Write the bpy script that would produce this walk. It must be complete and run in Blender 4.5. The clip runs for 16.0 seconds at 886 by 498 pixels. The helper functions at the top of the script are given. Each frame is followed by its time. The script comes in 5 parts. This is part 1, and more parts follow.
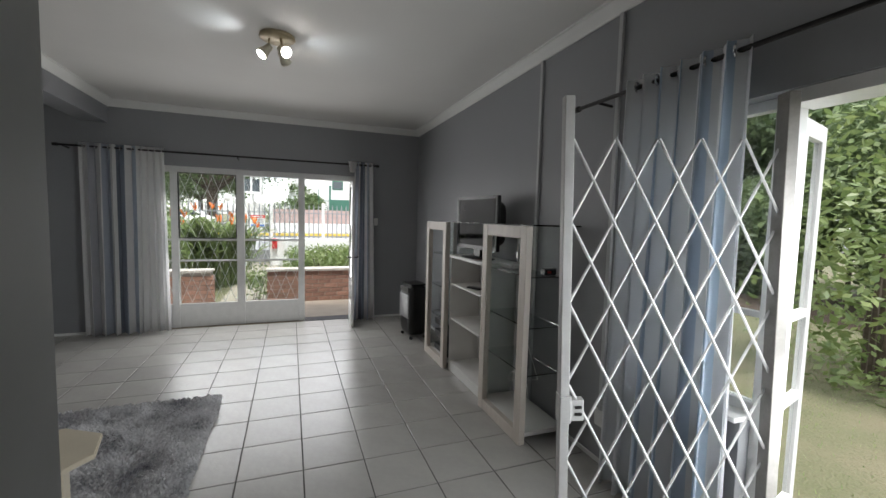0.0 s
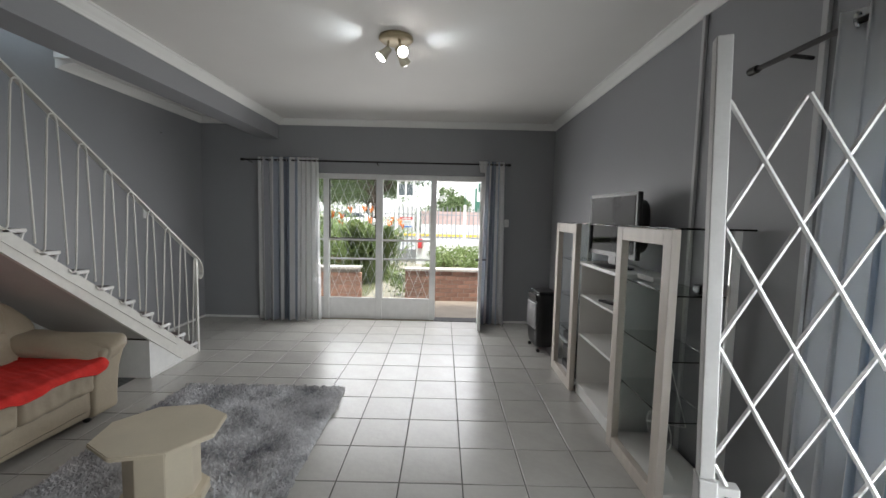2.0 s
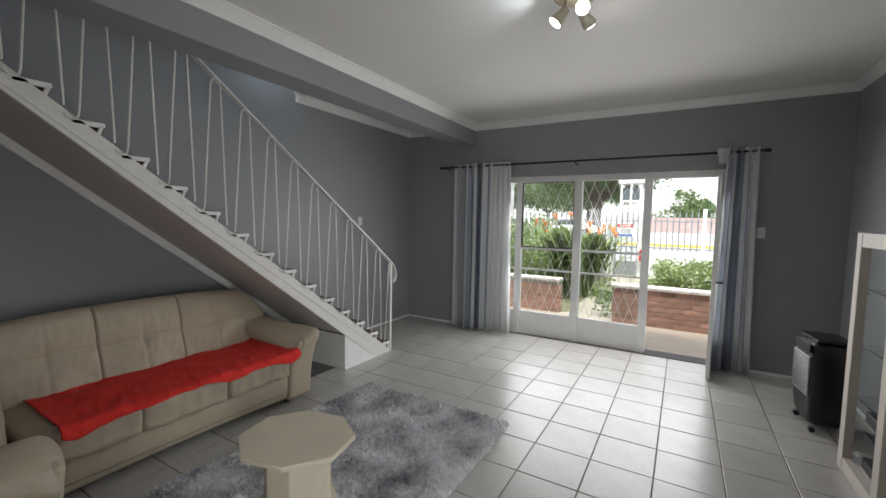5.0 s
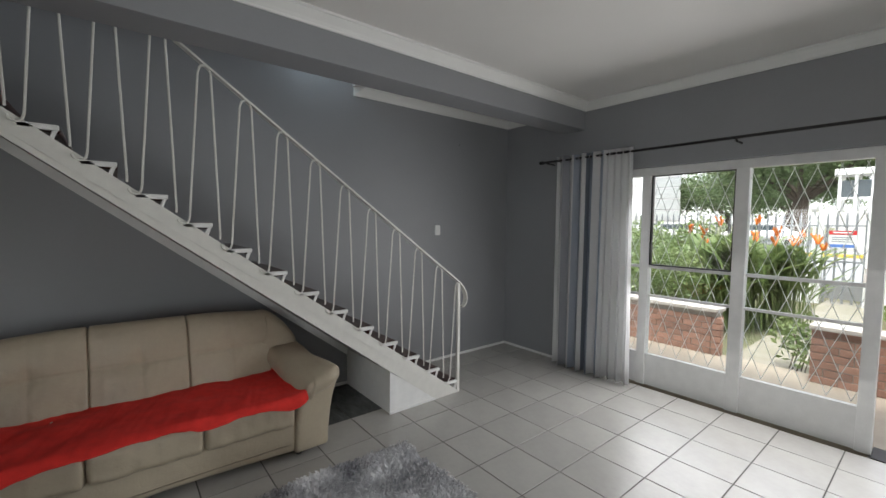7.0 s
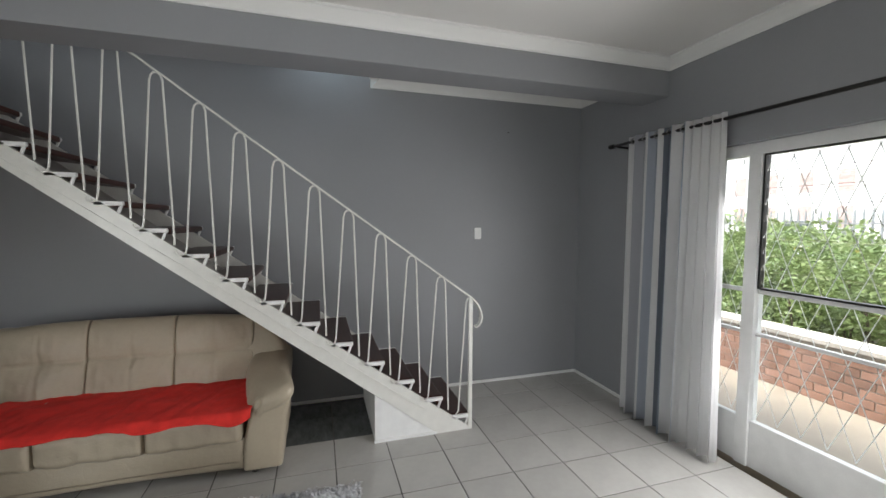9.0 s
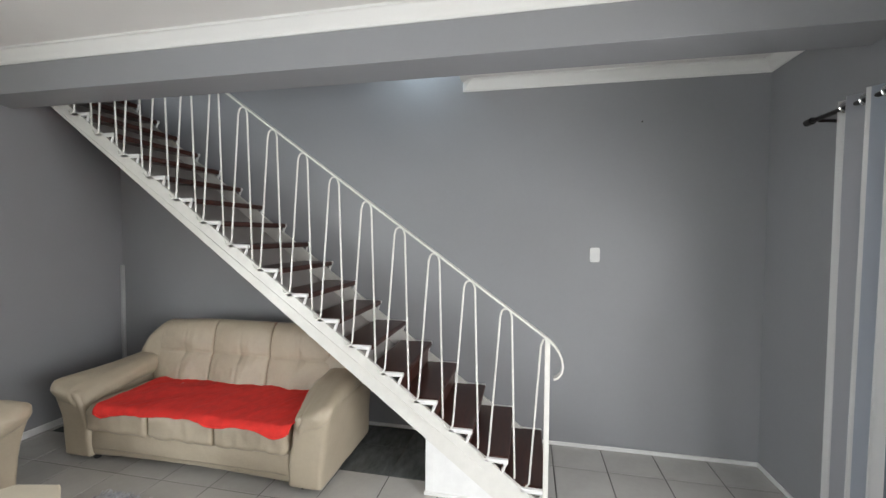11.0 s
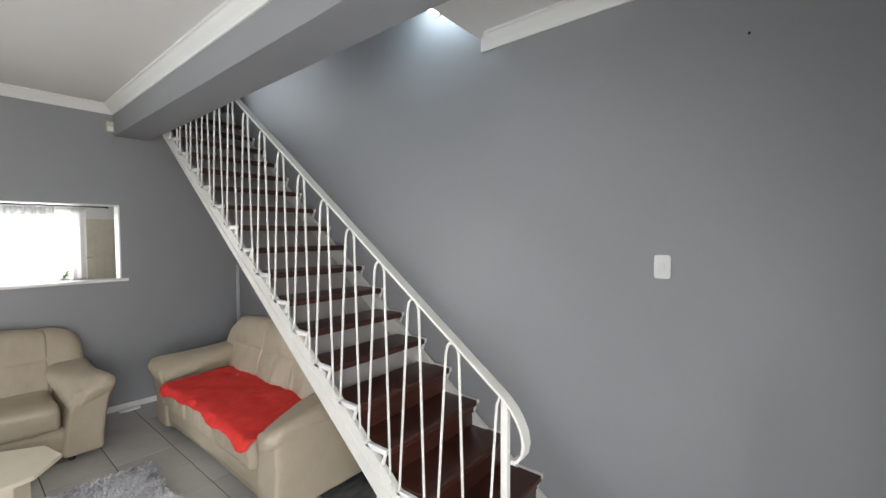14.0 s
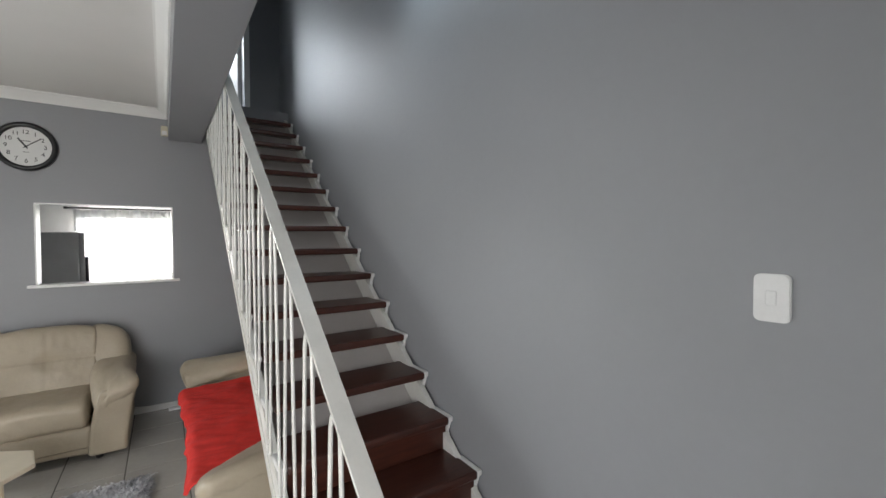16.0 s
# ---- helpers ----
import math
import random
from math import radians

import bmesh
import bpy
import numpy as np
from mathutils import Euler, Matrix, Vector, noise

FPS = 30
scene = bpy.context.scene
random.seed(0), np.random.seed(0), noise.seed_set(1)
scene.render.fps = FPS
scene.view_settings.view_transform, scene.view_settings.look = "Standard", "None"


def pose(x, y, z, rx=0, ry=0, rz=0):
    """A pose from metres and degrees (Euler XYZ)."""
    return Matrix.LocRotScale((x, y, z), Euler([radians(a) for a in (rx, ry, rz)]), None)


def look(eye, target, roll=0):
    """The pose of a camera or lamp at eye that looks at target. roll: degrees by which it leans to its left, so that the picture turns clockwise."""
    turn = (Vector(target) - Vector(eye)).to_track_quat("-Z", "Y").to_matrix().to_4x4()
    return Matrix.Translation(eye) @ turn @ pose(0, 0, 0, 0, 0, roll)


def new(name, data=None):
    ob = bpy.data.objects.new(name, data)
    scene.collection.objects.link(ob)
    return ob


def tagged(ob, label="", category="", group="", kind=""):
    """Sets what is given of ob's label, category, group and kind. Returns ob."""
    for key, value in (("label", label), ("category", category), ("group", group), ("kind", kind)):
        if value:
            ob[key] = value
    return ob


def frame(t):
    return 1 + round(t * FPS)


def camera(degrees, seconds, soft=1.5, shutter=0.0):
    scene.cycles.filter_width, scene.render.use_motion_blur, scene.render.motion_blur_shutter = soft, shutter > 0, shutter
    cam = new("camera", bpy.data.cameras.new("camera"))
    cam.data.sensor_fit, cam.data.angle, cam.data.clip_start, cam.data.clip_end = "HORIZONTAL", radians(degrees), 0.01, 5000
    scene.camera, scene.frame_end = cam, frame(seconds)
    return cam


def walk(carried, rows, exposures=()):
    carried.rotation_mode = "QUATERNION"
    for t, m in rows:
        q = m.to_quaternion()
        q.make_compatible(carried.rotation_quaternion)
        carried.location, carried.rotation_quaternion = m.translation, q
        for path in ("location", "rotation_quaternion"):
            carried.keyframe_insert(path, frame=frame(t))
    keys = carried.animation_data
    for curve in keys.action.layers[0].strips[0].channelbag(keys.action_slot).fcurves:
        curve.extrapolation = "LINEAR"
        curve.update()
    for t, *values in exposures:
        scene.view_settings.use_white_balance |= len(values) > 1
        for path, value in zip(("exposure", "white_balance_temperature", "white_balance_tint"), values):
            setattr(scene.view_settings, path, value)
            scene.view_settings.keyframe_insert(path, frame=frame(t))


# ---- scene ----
cam = camera(94.9, 16.0)
PATH = [
    (0, (0.117, 0.136, 1.631), (0.818, 2.004, 1.48), 1.5),
    (0.5, (0.164, 0.202, 1.63), (0.741, 2.11, 1.474), 1.4),
    (1, (0.28, 0.262, 1.627), (0.673, 2.217, 1.471), 1.3),
    (1.5, (0.343, 0.301, 1.617), (0.56, 2.284, 1.464), 1.3),
    (2, (0.425, 0.396, 1.635), (0.426, 2.389, 1.474), 1.3),
    (2.5, (0.483, 0.511, 1.647), (0.294, 2.495, 1.48), 1.2),
    (3, (0.537, 0.589, 1.639), (0.154, 2.546, 1.479), 1.2),
    (3.5, (0.605, 0.65, 1.636), (0.055, 2.567, 1.479), 1.1),
    (4, (0.688, 0.715, 1.627), (-0.038, 2.572, 1.472), 1.1),
    (6.5, (0.591, 2.07, 1.666), (-0.818, 3.483, 1.532), 0.6),
    (7, (0.589, 2.423, 1.677), (-0.967, 3.672, 1.547), 0.5),
    (7.5, (0.676, 2.741, 1.673), (-0.992, 3.837, 1.549), 0.6),
    (8, (0.698, 3.136, 1.7), (-1.061, 4.077, 1.559), 0.4),
    (8.5, (0.682, 3.498, 1.726), (-1.145, 4.297, 1.577), 0.5),
    (9, (0.661, 3.845, 1.717), (-1.247, 4.429, 1.577), 0.2),
    (9.5, (0.543, 4.135, 1.733), (-1.424, 4.465, 1.582), 0.0),
    (10, (0.436, 4.394, 1.731), (-1.561, 4.438, 1.623), 0.1),
    (12.5, (-0.298, 5.467, 1.772), (-2.097, 4.597, 1.681), -0.1),
    (13, (-0.509, 5.595, 1.754), (-2.233, 4.583, 1.677), -0.2),
    (13.5, (-0.74, 5.725, 1.75), (-2.38, 4.583, 1.673), -0.3),
    (14, (-0.982, 5.845, 1.752), (-2.532, 4.583, 1.681), -0.3),
    (14.5, (-1.258, 5.862, 1.734), (-2.71, 4.489, 1.668), -0.3),
    (15, (-1.525, 5.843, 1.741), (-2.875, 4.368, 1.676), -0.3),
    (15.5, (-1.801, 5.839, 1.747), (-3.037, 4.267, 1.689), -0.2),
    (16, (-2.019, 5.777, 1.734), (-3.151, 4.129, 1.681), -0.2),
]
walk(cam, [(t, look(eye, target, roll)) for t, eye, target, roll in PATH],
     exposures=[(0, 1.68), (1.5, 1.95), (2, 2.03), (4, 2.13), (6.5, 1.93), (8, 2.2), (9, 2.42), (10, 2.95), (12.5, 3.28), (16, 2.95)])

# ---- world and large lights ----
world = bpy.data.worlds.new("overcast_sky")
scene.world = world
world.use_nodes = True
wn = world.node_tree.nodes
sky = wn.new("ShaderNodeTexSky")
sky.sky_type, sky.sun_disc = "NISHITA", False
sky.sun_elevation, sky.sun_rotation = radians(72), radians(165)
sky.dust_density, sky.air_density = 1.0, 1.0
soften = wn.new("ShaderNodeHueSaturation")
soften.inputs["Saturation"].default_value = 0.25
world.node_tree.links.new(sky.outputs[0], soften.inputs["Color"])
world.node_tree.links.new(soften.outputs[0], wn["Background"].inputs[0])
wn["Background"].inputs[1].default_value = 0.15
sun = new("sun", bpy.data.lights.new("sun", "SUN"))
sun.data.energy, sun.data.angle, sun.data.color = 1.5, radians(20), (1, 0.97, 0.92)
sun.matrix_world = look((1.2, -4.4, 14), (0, 0, 0))


def area_lamp(name, eye, target, w, h, watts, colour):
    ob = new(name, bpy.data.lights.new(name, "AREA"))
    ob.data.shape, ob.data.size, ob.data.size_y, ob.data.energy, ob.data.color = "RECTANGLE", w, h, watts, colour
    ob.matrix_world = look(eye, target)
    return ob


N_IN = 6.54
for z in (0.9, 1.72):
    area_lamp("front_window_daylight", (-0.2, N_IN, z), (-0.2, N_IN - 3, z - 1.15), 2.4, 0.8, 6.0, (1, 0.99, 0.99))
for z in (0.7, 1.5):
    area_lamp("garden_doorway_daylight", (2.2, 0.72, z), (-1.7, 6.6, z - 0.1), 0.9, 0.6, 3.2, (0.95, 0.99, 1)).data.spread = radians(115)
area_lamp("kitchen_window_daylight", (-1.6, -3.19, 1.6), (-1.6, 0, 1.6), 1.4, 1.1, 9, (1, 0.99, 0.97))
area_lamp("kitchen_window_daylight", (-1.6, -3.0, 1.6), (-1.6, 0, 1.4), 1.4, 1.0, 4, (1, 0.99, 0.97))
area_lamp("upstairs_window_daylight", (-1.8, -1.9, 4.65), (-2.9, 1.8, 3.4), 1.3, 1.6, 12.5, (0.86, 0.93, 1))


def spot(name, eye, target, watts, size, colour):
    ob = new(name, bpy.data.lights.new(name, "SPOT"))
    ob.data.energy, ob.data.spot_size, ob.data.spot_blend, ob.data.color, ob.data.shadow_soft_size = watts, radians(size), 0.9, colour, 0.03
    ob.matrix_world = look(eye, target)
    return ob


spot("spot_lamp_beam", (-0.14, 3.68, 2.88), (-0.9, 3.5, 3.02), 0.95, 110, (0.85, 0.94, 1))
spot("spot_lamp_beam", (0.16, 3.72, 2.88), (0.9, 3.8, 3.02), 0.95, 110, (0.85, 0.94, 1))
spot("spot_lamp_beam", (0.05, 3.55, 2.86), (0.1, 2.6, 0.5), 4, 80, (1, 0.97, 0.92))
glow = new("stair_wall_lamp_light", bpy.data.lights.new("stair_wall_lamp_light", "POINT"))
glow.data.energy, glow.data.color, glow.data.shadow_soft_size = 0.6, (0.7, 0.88, 1), 0.05
glow.location = (-3.0, 3.95, 3.3)


# ---- materials ----
def mat(name, colour, rough=0.6, vary=0.08, scale=8.0, fine=60.0, bump=0.15, metal=0.0, colour2=None, stretch=(1, 1, 1), per_object=0.0, spec=0.5, dist=0.002):
    m = bpy.data.materials.new(name)
    m.use_nodes = True
    nt = m.node_tree
    n, l = nt.nodes, nt.links
    b = n["Principled BSDF"]
    b.inputs["Roughness"].default_value, b.inputs["Metallic"].default_value = rough, metal
    b.inputs["Specular IOR Level"].default_value = spec
    tc, mp = n.new("ShaderNodeTexCoord"), n.new("ShaderNodeMapping")
    mp.inputs["Scale"].default_value = stretch
    l.new(tc.outputs["Object"], mp.inputs[0])
    big, small = n.new("ShaderNodeTexNoise"), n.new("ShaderNodeTexNoise")
    big.inputs["Scale"].default_value, big.inputs["Detail"].default_value = scale, 4
    small.inputs["Scale"].default_value, small.inputs["Detail"].default_value = fine, 3
    l.new(mp.outputs[0], big.inputs[0])
    l.new(mp.outputs[0], small.inputs[0])
    mix = n.new("ShaderNodeMix")
    mix.data_type = "RGBA"
    c2 = colour2 or tuple(c * (1 - vary * 2) for c in colour)
    mix.inputs["A"].default_value, mix.inputs["B"].default_value = (*colour, 1), (*c2, 1)
    ramp = n.new("ShaderNodeMapRange")
    ramp.inputs["From Min"].default_value, ramp.inputs["From Max"].default_value = 0.35, 0.75
    add = n.new("ShaderNodeMath")
    add.operation = "MULTIPLY_ADD"
    add.inputs[1].default_value, add.inputs[2].default_value = 0.3, 0.0
    l.new(small.outputs["Fac"], add.inputs[0])
    add2 = n.new("ShaderNodeMath")
    add2.operation = "MULTIPLY_ADD"
    add2.inputs[1].default_value = 0.75
    l.new(big.outputs["Fac"], add2.inputs[0])
    l.new(add.outputs[0], add2.inputs[2])
    l.new(add2.outputs[0], ramp.inputs["Value"])
    l.new(ramp.outputs[0], mix.inputs["Factor"])
    out = mix.outputs["Result"]
    if per_object:
        info, hsv = n.new("ShaderNodeObjectInfo"), n.new("ShaderNodeHueSaturation")
        mr = n.new("ShaderNodeMapRange")
        mr.inputs["To Min"].default_value, mr.inputs["To Max"].default_value = 1 - per_object, 1 + per_object
        l.new(info.outputs["Random"], mr.inputs["Value"])
        l.new(mr.outputs[0], hsv.inputs["Value"])
        l.new(out, hsv.inputs["Color"])
        out = hsv.outputs[0]
    l.new(out, b.inputs["Base Color"])
    if bump:
        bp = n.new("ShaderNodeBump")
        bp.inputs["Strength"].default_value, bp.inputs["Distance"].default_value = bump, dist
        l.new(small.outputs["Fac"], bp.inputs["Height"])
        l.new(bp.outputs[0], b.inputs["Normal"])
    return m


def glass_mat(name, tint=(0.95, 0.98, 0.97), rough=0.0, ior=1.45):
    m = bpy.data.materials.new(name)
    m.use_nodes = True
    b = m.node_tree.nodes["Principled BSDF"]
    b.inputs["Base Color"].default_value = (*tint, 1)
    b.inputs["Transmission Weight"].default_value, b.inputs["Roughness"].default_value, b.inputs["IOR"].default_value = 1, rough, ior
    return m


def glow_mat(name, colour, strength):
    m = bpy.data.materials.new(name)
    m.use_nodes = True
    b = m.node_tree.nodes["Principled BSDF"]
    b.inputs["Emission Color"].default_value, b.inputs["Emission Strength"].default_value = (*colour, 1), strength
    return m


def stripe_mat(name, stops, see=0.4):
    m = bpy.data.materials.new(name)
    m.use_nodes = True
    n, l = m.node_tree.nodes, m.node_tree.links
    b = n["Principled BSDF"]
    uv, sep, fr, cr = n.new("ShaderNodeUVMap"), n.new("ShaderNodeSeparateXYZ"), n.new("ShaderNodeMath"), n.new("ShaderNodeValToRGB")
    fr.operation = "FRACT"
    l.new(uv.outputs[0], sep.inputs[0])
    l.new(sep.outputs[0], fr.inputs[0])
    l.new(fr.outputs[0], cr.inputs[0])
    cr.color_ramp.interpolation = "CONSTANT"
    e = cr.color_ramp.elements
    e[0].position, e[0].color = stops[0][0], (*stops[0][1], 1)
    e[1].position, e[1].color = stops[1][0], (*stops[1][1], 1)
    for p, c in stops[2:]:
        x = e.new(p)
        x.color = (*c, 1)
    l.new(cr.outputs[0], b.inputs["Base Color"])
    b.inputs["Roughness"].default_value = 0.9
    weave, bp, tc = n.new("ShaderNodeTexNoise"), n.new("ShaderNodeBump"), n.new("ShaderNodeTexCoord")
    weave.inputs["Scale"].default_value = 350
    l.new(tc.outputs["Object"], weave.inputs[0])
    l.new(weave.outputs["Fac"], bp.inputs["Height"])
    bp.inputs["Strength"].default_value, bp.inputs["Distance"].default_value = 0.2, 0.001
    l.new(bp.outputs[0], b.inputs["Normal"])
    tr, mx = n.new("ShaderNodeBsdfTranslucent"), n.new("ShaderNodeMixShader")
    l.new(cr.outputs[0], tr.inputs[0])
    mx.inputs[0].default_value = see
    l.new(b.outputs[0], mx.inputs[1])
    l.new(tr.outputs[0], mx.inputs[2])
    l.new(mx.outputs[0], n["Material Output"].inputs[0])
    return m


def leafy(m, see=0.35):
    """Lets light through thin leaves."""
    n, l = m.node_tree.nodes, m.node_tree.links
    b = n["Principled BSDF"]
    tr, mx = n.new("ShaderNodeBsdfTranslucent"), n.new("ShaderNodeMixShader")
    l.new(b.inputs["Base Color"].links[0].from_socket, tr.inputs[0])
    mx.inputs[0].default_value = see
    l.new(b.outputs[0], mx.inputs[1])
    l.new(tr.outputs[0], mx.inputs[2])
    l.new(mx.outputs[0], n["Material Output"].inputs[0])
    return m


def creased(m, scale, dist, stretch=(1, 2.2, 1.4)):
    """Adds soft, wandering creases to a leather."""
    n, l = m.node_tree.nodes, m.node_tree.links
    b = n["Principled BSDF"]
    tc, mp, bend, bp = n.new("ShaderNodeTexCoord"), n.new("ShaderNodeMapping"), n.new("ShaderNodeTexNoise"), n.new("ShaderNodeBump")
    mp.inputs["Scale"].default_value = stretch
    bend.inputs["Scale"].default_value, bend.inputs["Detail"].default_value, bend.inputs["Distortion"].default_value = scale, 5, 1.6
    l.new(tc.outputs["Object"], mp.inputs[0])
    l.new(mp.outputs[0], bend.inputs[0])
    fold = n.new("ShaderNodeMath")
    fold.operation = "PINGPONG"
    fold.inputs[1].default_value = 0.12
    l.new(bend.outputs["Fac"], fold.inputs[0])
    l.new(fold.outputs[0], bp.inputs["Height"])
    bp.inputs["Strength"].default_value, bp.inputs["Distance"].default_value = 0.5, dist
    l.new(b.inputs["Normal"].links[0].from_socket, bp.inputs["Normal"])
    l.new(bp.outputs[0], b.inputs["Normal"])
    return m


WALL = mat("grey_wall_paint", (0.288, 0.294, 0.308), 0.46, 0.03, 1.5, 38, 0.16)
TRUNK = mat("pale_grey_trunking", (0.5, 0.51, 0.52), 0.4, 0.03, 6, 60, 0.05)
CEIL = mat("white_ceiling_paint", (0.74, 0.73, 0.71), 0.8, 0.02, 2, 80, 0.06)
COVE = mat("white_cornice_paint", (0.8, 0.8, 0.78), 0.6, 0.02, 4, 90, 0.04)
WHITE = mat("white_gloss_paint", (0.8, 0.8, 0.79), 0.35, 0.05, 12, 120, 0.08)
CREAMY = mat("off_white_rail_enamel", (0.72, 0.71, 0.67), 0.3, 0.05, 14, 90, 0.08)
TILE = mat("glazed_floor_tile", (0.45, 0.44, 0.415), 0.27, 0.06, 5, 26, 0.5, per_object=0.05, dist=0.003)
GROUT = mat("dark_grout", (0.09, 0.085, 0.08), 0.9, 0.2, 20, 150, 0.3)
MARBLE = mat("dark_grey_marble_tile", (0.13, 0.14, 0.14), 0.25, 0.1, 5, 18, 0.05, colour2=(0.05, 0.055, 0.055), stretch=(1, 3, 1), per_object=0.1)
LEATHER = mat("beige_leather", (0.42, 0.36, 0.27), 0.46, 0.05, 6, 48, 0.4, per_object=0.02, dist=0.0025)
creased(LEATHER, 9.0, 0.007)
RED = mat("red_throw_fabric", (0.74, 0.03, 0.022), 0.9, 0.12, 18, 220, 0.5)
TREAD = mat("dark_mahogany_tread", (0.066, 0.02, 0.012), 0.3, 0.2, 5, 30, 0.12, colour2=(0.03, 0.01, 0.007), stretch=(1, 9, 9), per_object=0.12)
SOFFIT = mat("cream_soffit_board", (0.55, 0.52, 0.5), 0.6, 0.05, 4, 60, 0.08)
CABWOOD = mat("pale_cream_cabinet_wood", (0.66, 0.6, 0.54), 0.45, 0.07, 3, 40, 0.08, stretch=(6, 6, 0.7))
SHELF = mat("white_melamine", (0.78, 0.77, 0.75), 0.4, 0.03, 6, 100, 0.03)
TABLE = mat("cream_painted_table", (0.68, 0.61, 0.48), 0.4, 0.05, 6, 70, 0.08)
RUG = mat("grey_shaggy_pile", (0.92, 0.92, 0.94), 0.95, 0.2, 3.6, 30, 0.6, colour2=(0.11, 0.115, 0.14))
BLACK = mat("black_plastic", (0.015, 0.015, 0.016), 0.3, 0.2, 10, 120, 0.05)
GLOSSBLACK = mat("glossy_black_screen", (0.006, 0.006, 0.007), 0.05, 0.1, 10, 100, 0.0, spec=0.04)
SILVER = mat("brushed_silver", (0.45, 0.45, 0.46), 0.3, 0.1, 20, 150, 0.05, metal=0.8)
CHROME = mat("chrome", (0.7, 0.7, 0.7), 0.15, 0.05, 10, 100, 0.0, metal=1.0)
IRON = mat("dark_curtain_pole", (0.03, 0.028, 0.027), 0.45, 0.2, 20, 100, 0.1, metal=0.4)
BRICK = mat("red_face_brick", (0.4, 0.225, 0.165), 0.85, 0.2, 9, 70, 0.6, per_object=0.22, dist=0.004)
MORTAR = mat("grey_mortar", (0.4, 0.36, 0.31), 0.95, 0.15, 12, 90, 0.4)
CONCRETE = mat("pale_concrete_coping", (0.62, 0.6, 0.56), 0.9, 0.15, 6, 70, 0.4)
PORCH = mat("tan_porch_screed", (0.4, 0.34, 0.27), 0.8, 0.12, 3, 60, 0.3)
GRASS = mat("dry_lawn", (0.115, 0.125, 0.06), 0.95, 0.3, 1.6, 45, 1.0, colour2=(0.19, 0.165, 0.105), dist=0.03)
LITTER = mat("brown_leaf_litter", (0.13, 0.09, 0.06), 0.95, 0.3, 6, 40, 1.0, colour2=(0.07, 0.05, 0.035), dist=0.02)
PATHDIRT = mat("worn_tan_path", (0.31, 0.28, 0.235), 0.95, 0.25, 3, 50, 0.6, colour2=(0.2, 0.19, 0.13), dist=0.01)
COPING = mat("weathered_brick_coping", (0.6, 0.55, 0.5), 0.9, 0.2, 7, 60, 0.4)
PALEBRICK = mat("pale_pink_brick", (0.46, 0.34, 0.31), 0.9, 0.15, 3, 30, 0.3)
ROAD = mat("light_road", (0.3, 0.3, 0.3), 0.9, 0.1, 2, 60, 0.3)
LEAF = leafy(mat("garden_leaves", (0.12, 0.19, 0.06), 0.45, 0.35, 3, 30, 0.2, colour2=(0.28, 0.33, 0.13)))
DARKLEAF = leafy(mat("hedge_leaves", (0.08, 0.13, 0.05), 0.5, 0.35, 2, 30, 0.2, colour2=(0.18, 0.23, 0.1)))
ORANGE = mat("orange_flower", (0.85, 0.22, 0.03), 0.6, 0.1, 10, 60, 0.1)
BARK = mat("grey_brown_bark", (0.13, 0.1, 0.075), 0.95, 0.3, 6, 40, 0.8, dist=0.01)
FENCE = mat("galvanised_palisade", (0.28, 0.29, 0.3), 0.5, 0.1, 8, 90, 0.1, metal=0.3)
FACADE = mat("white_facade_plaster", (0.75, 0.74, 0.71), 0.9, 0.05, 2, 50, 0.2)
DARKGLASS = mat("dark_window_glass", (0.06, 0.075, 0.085), 0.08, 0.1, 2, 30, 0.0)
CLOCKFACE = mat("white_clock_face", (0.72, 0.72, 0.7), 0.5, 0.02, 10, 80, 0.0)
BEIGEPL = mat("aged_cream_plastic", (0.66, 0.61, 0.48), 0.4, 0.06, 12, 90, 0.04)
BRASS = mat("aged_cream_brass", (0.5, 0.41, 0.26), 0.4, 0.15, 14, 80, 0.1, metal=0.3)
GREENPAINT = mat("dark_green_paint", (0.05, 0.16, 0.11), 0.5, 0.1, 6, 60, 0.1)
FRIDGE = mat("grey_fridge_enamel", (0.6, 0.6, 0.6), 0.4, 0.05, 5, 60, 0.03)
REDPAINT = mat("red_sign_paint", (0.55, 0.03, 0.03), 0.5, 0.1, 8, 60, 0.1)
BLUEPAINT = mat("blue_sign_paint", (0.1, 0.2, 0.5), 0.5, 0.1, 8, 60, 0.1)
YELLOW = mat("yellow_kerb_paint", (0.7, 0.5, 0.08), 0.8, 0.15, 8, 60, 0.1)
# Darker gate colour: the shade on the hinge post is put into it.
SHADEDGATE = mat("shaded_gate_paint", (0.27, 0.255, 0.24), 0.5, 0.15, 10, 70, 0.15, metal=0.2)
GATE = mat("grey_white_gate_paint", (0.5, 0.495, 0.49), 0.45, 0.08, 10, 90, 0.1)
GLASS = glass_mat("clear_window_glass")
SMOKED = glass_mat("grey_tinted_cabinet_glass", (0.93, 0.96, 0.95), 0.0, 1.2)
BULB = glow_mat("lit_lamp", (1, 0.97, 0.92), 14)
DOME = glow_mat("lit_dome_lamp", (0.9, 0.96, 1), 3)
CURTAIN = stripe_mat("striped_curtain_cloth", [(0, (0.88, 0.88, 0.88)), (0.15, (0.52, 0.53, 0.57)), (0.24, (0.88, 0.88, 0.88)), (0.37, (0.52, 0.56, 0.63)), (0.5, (0.88, 0.88, 0.88)), (0.59, (0.24, 0.27, 0.32)), (0.66, (0.4, 0.45, 0.53)), (0.75, (0.88, 0.88, 0.88)), (0.86, (0.6, 0.66, 0.74)), (0.93, (0.88, 0.88, 0.88))], 0.5)
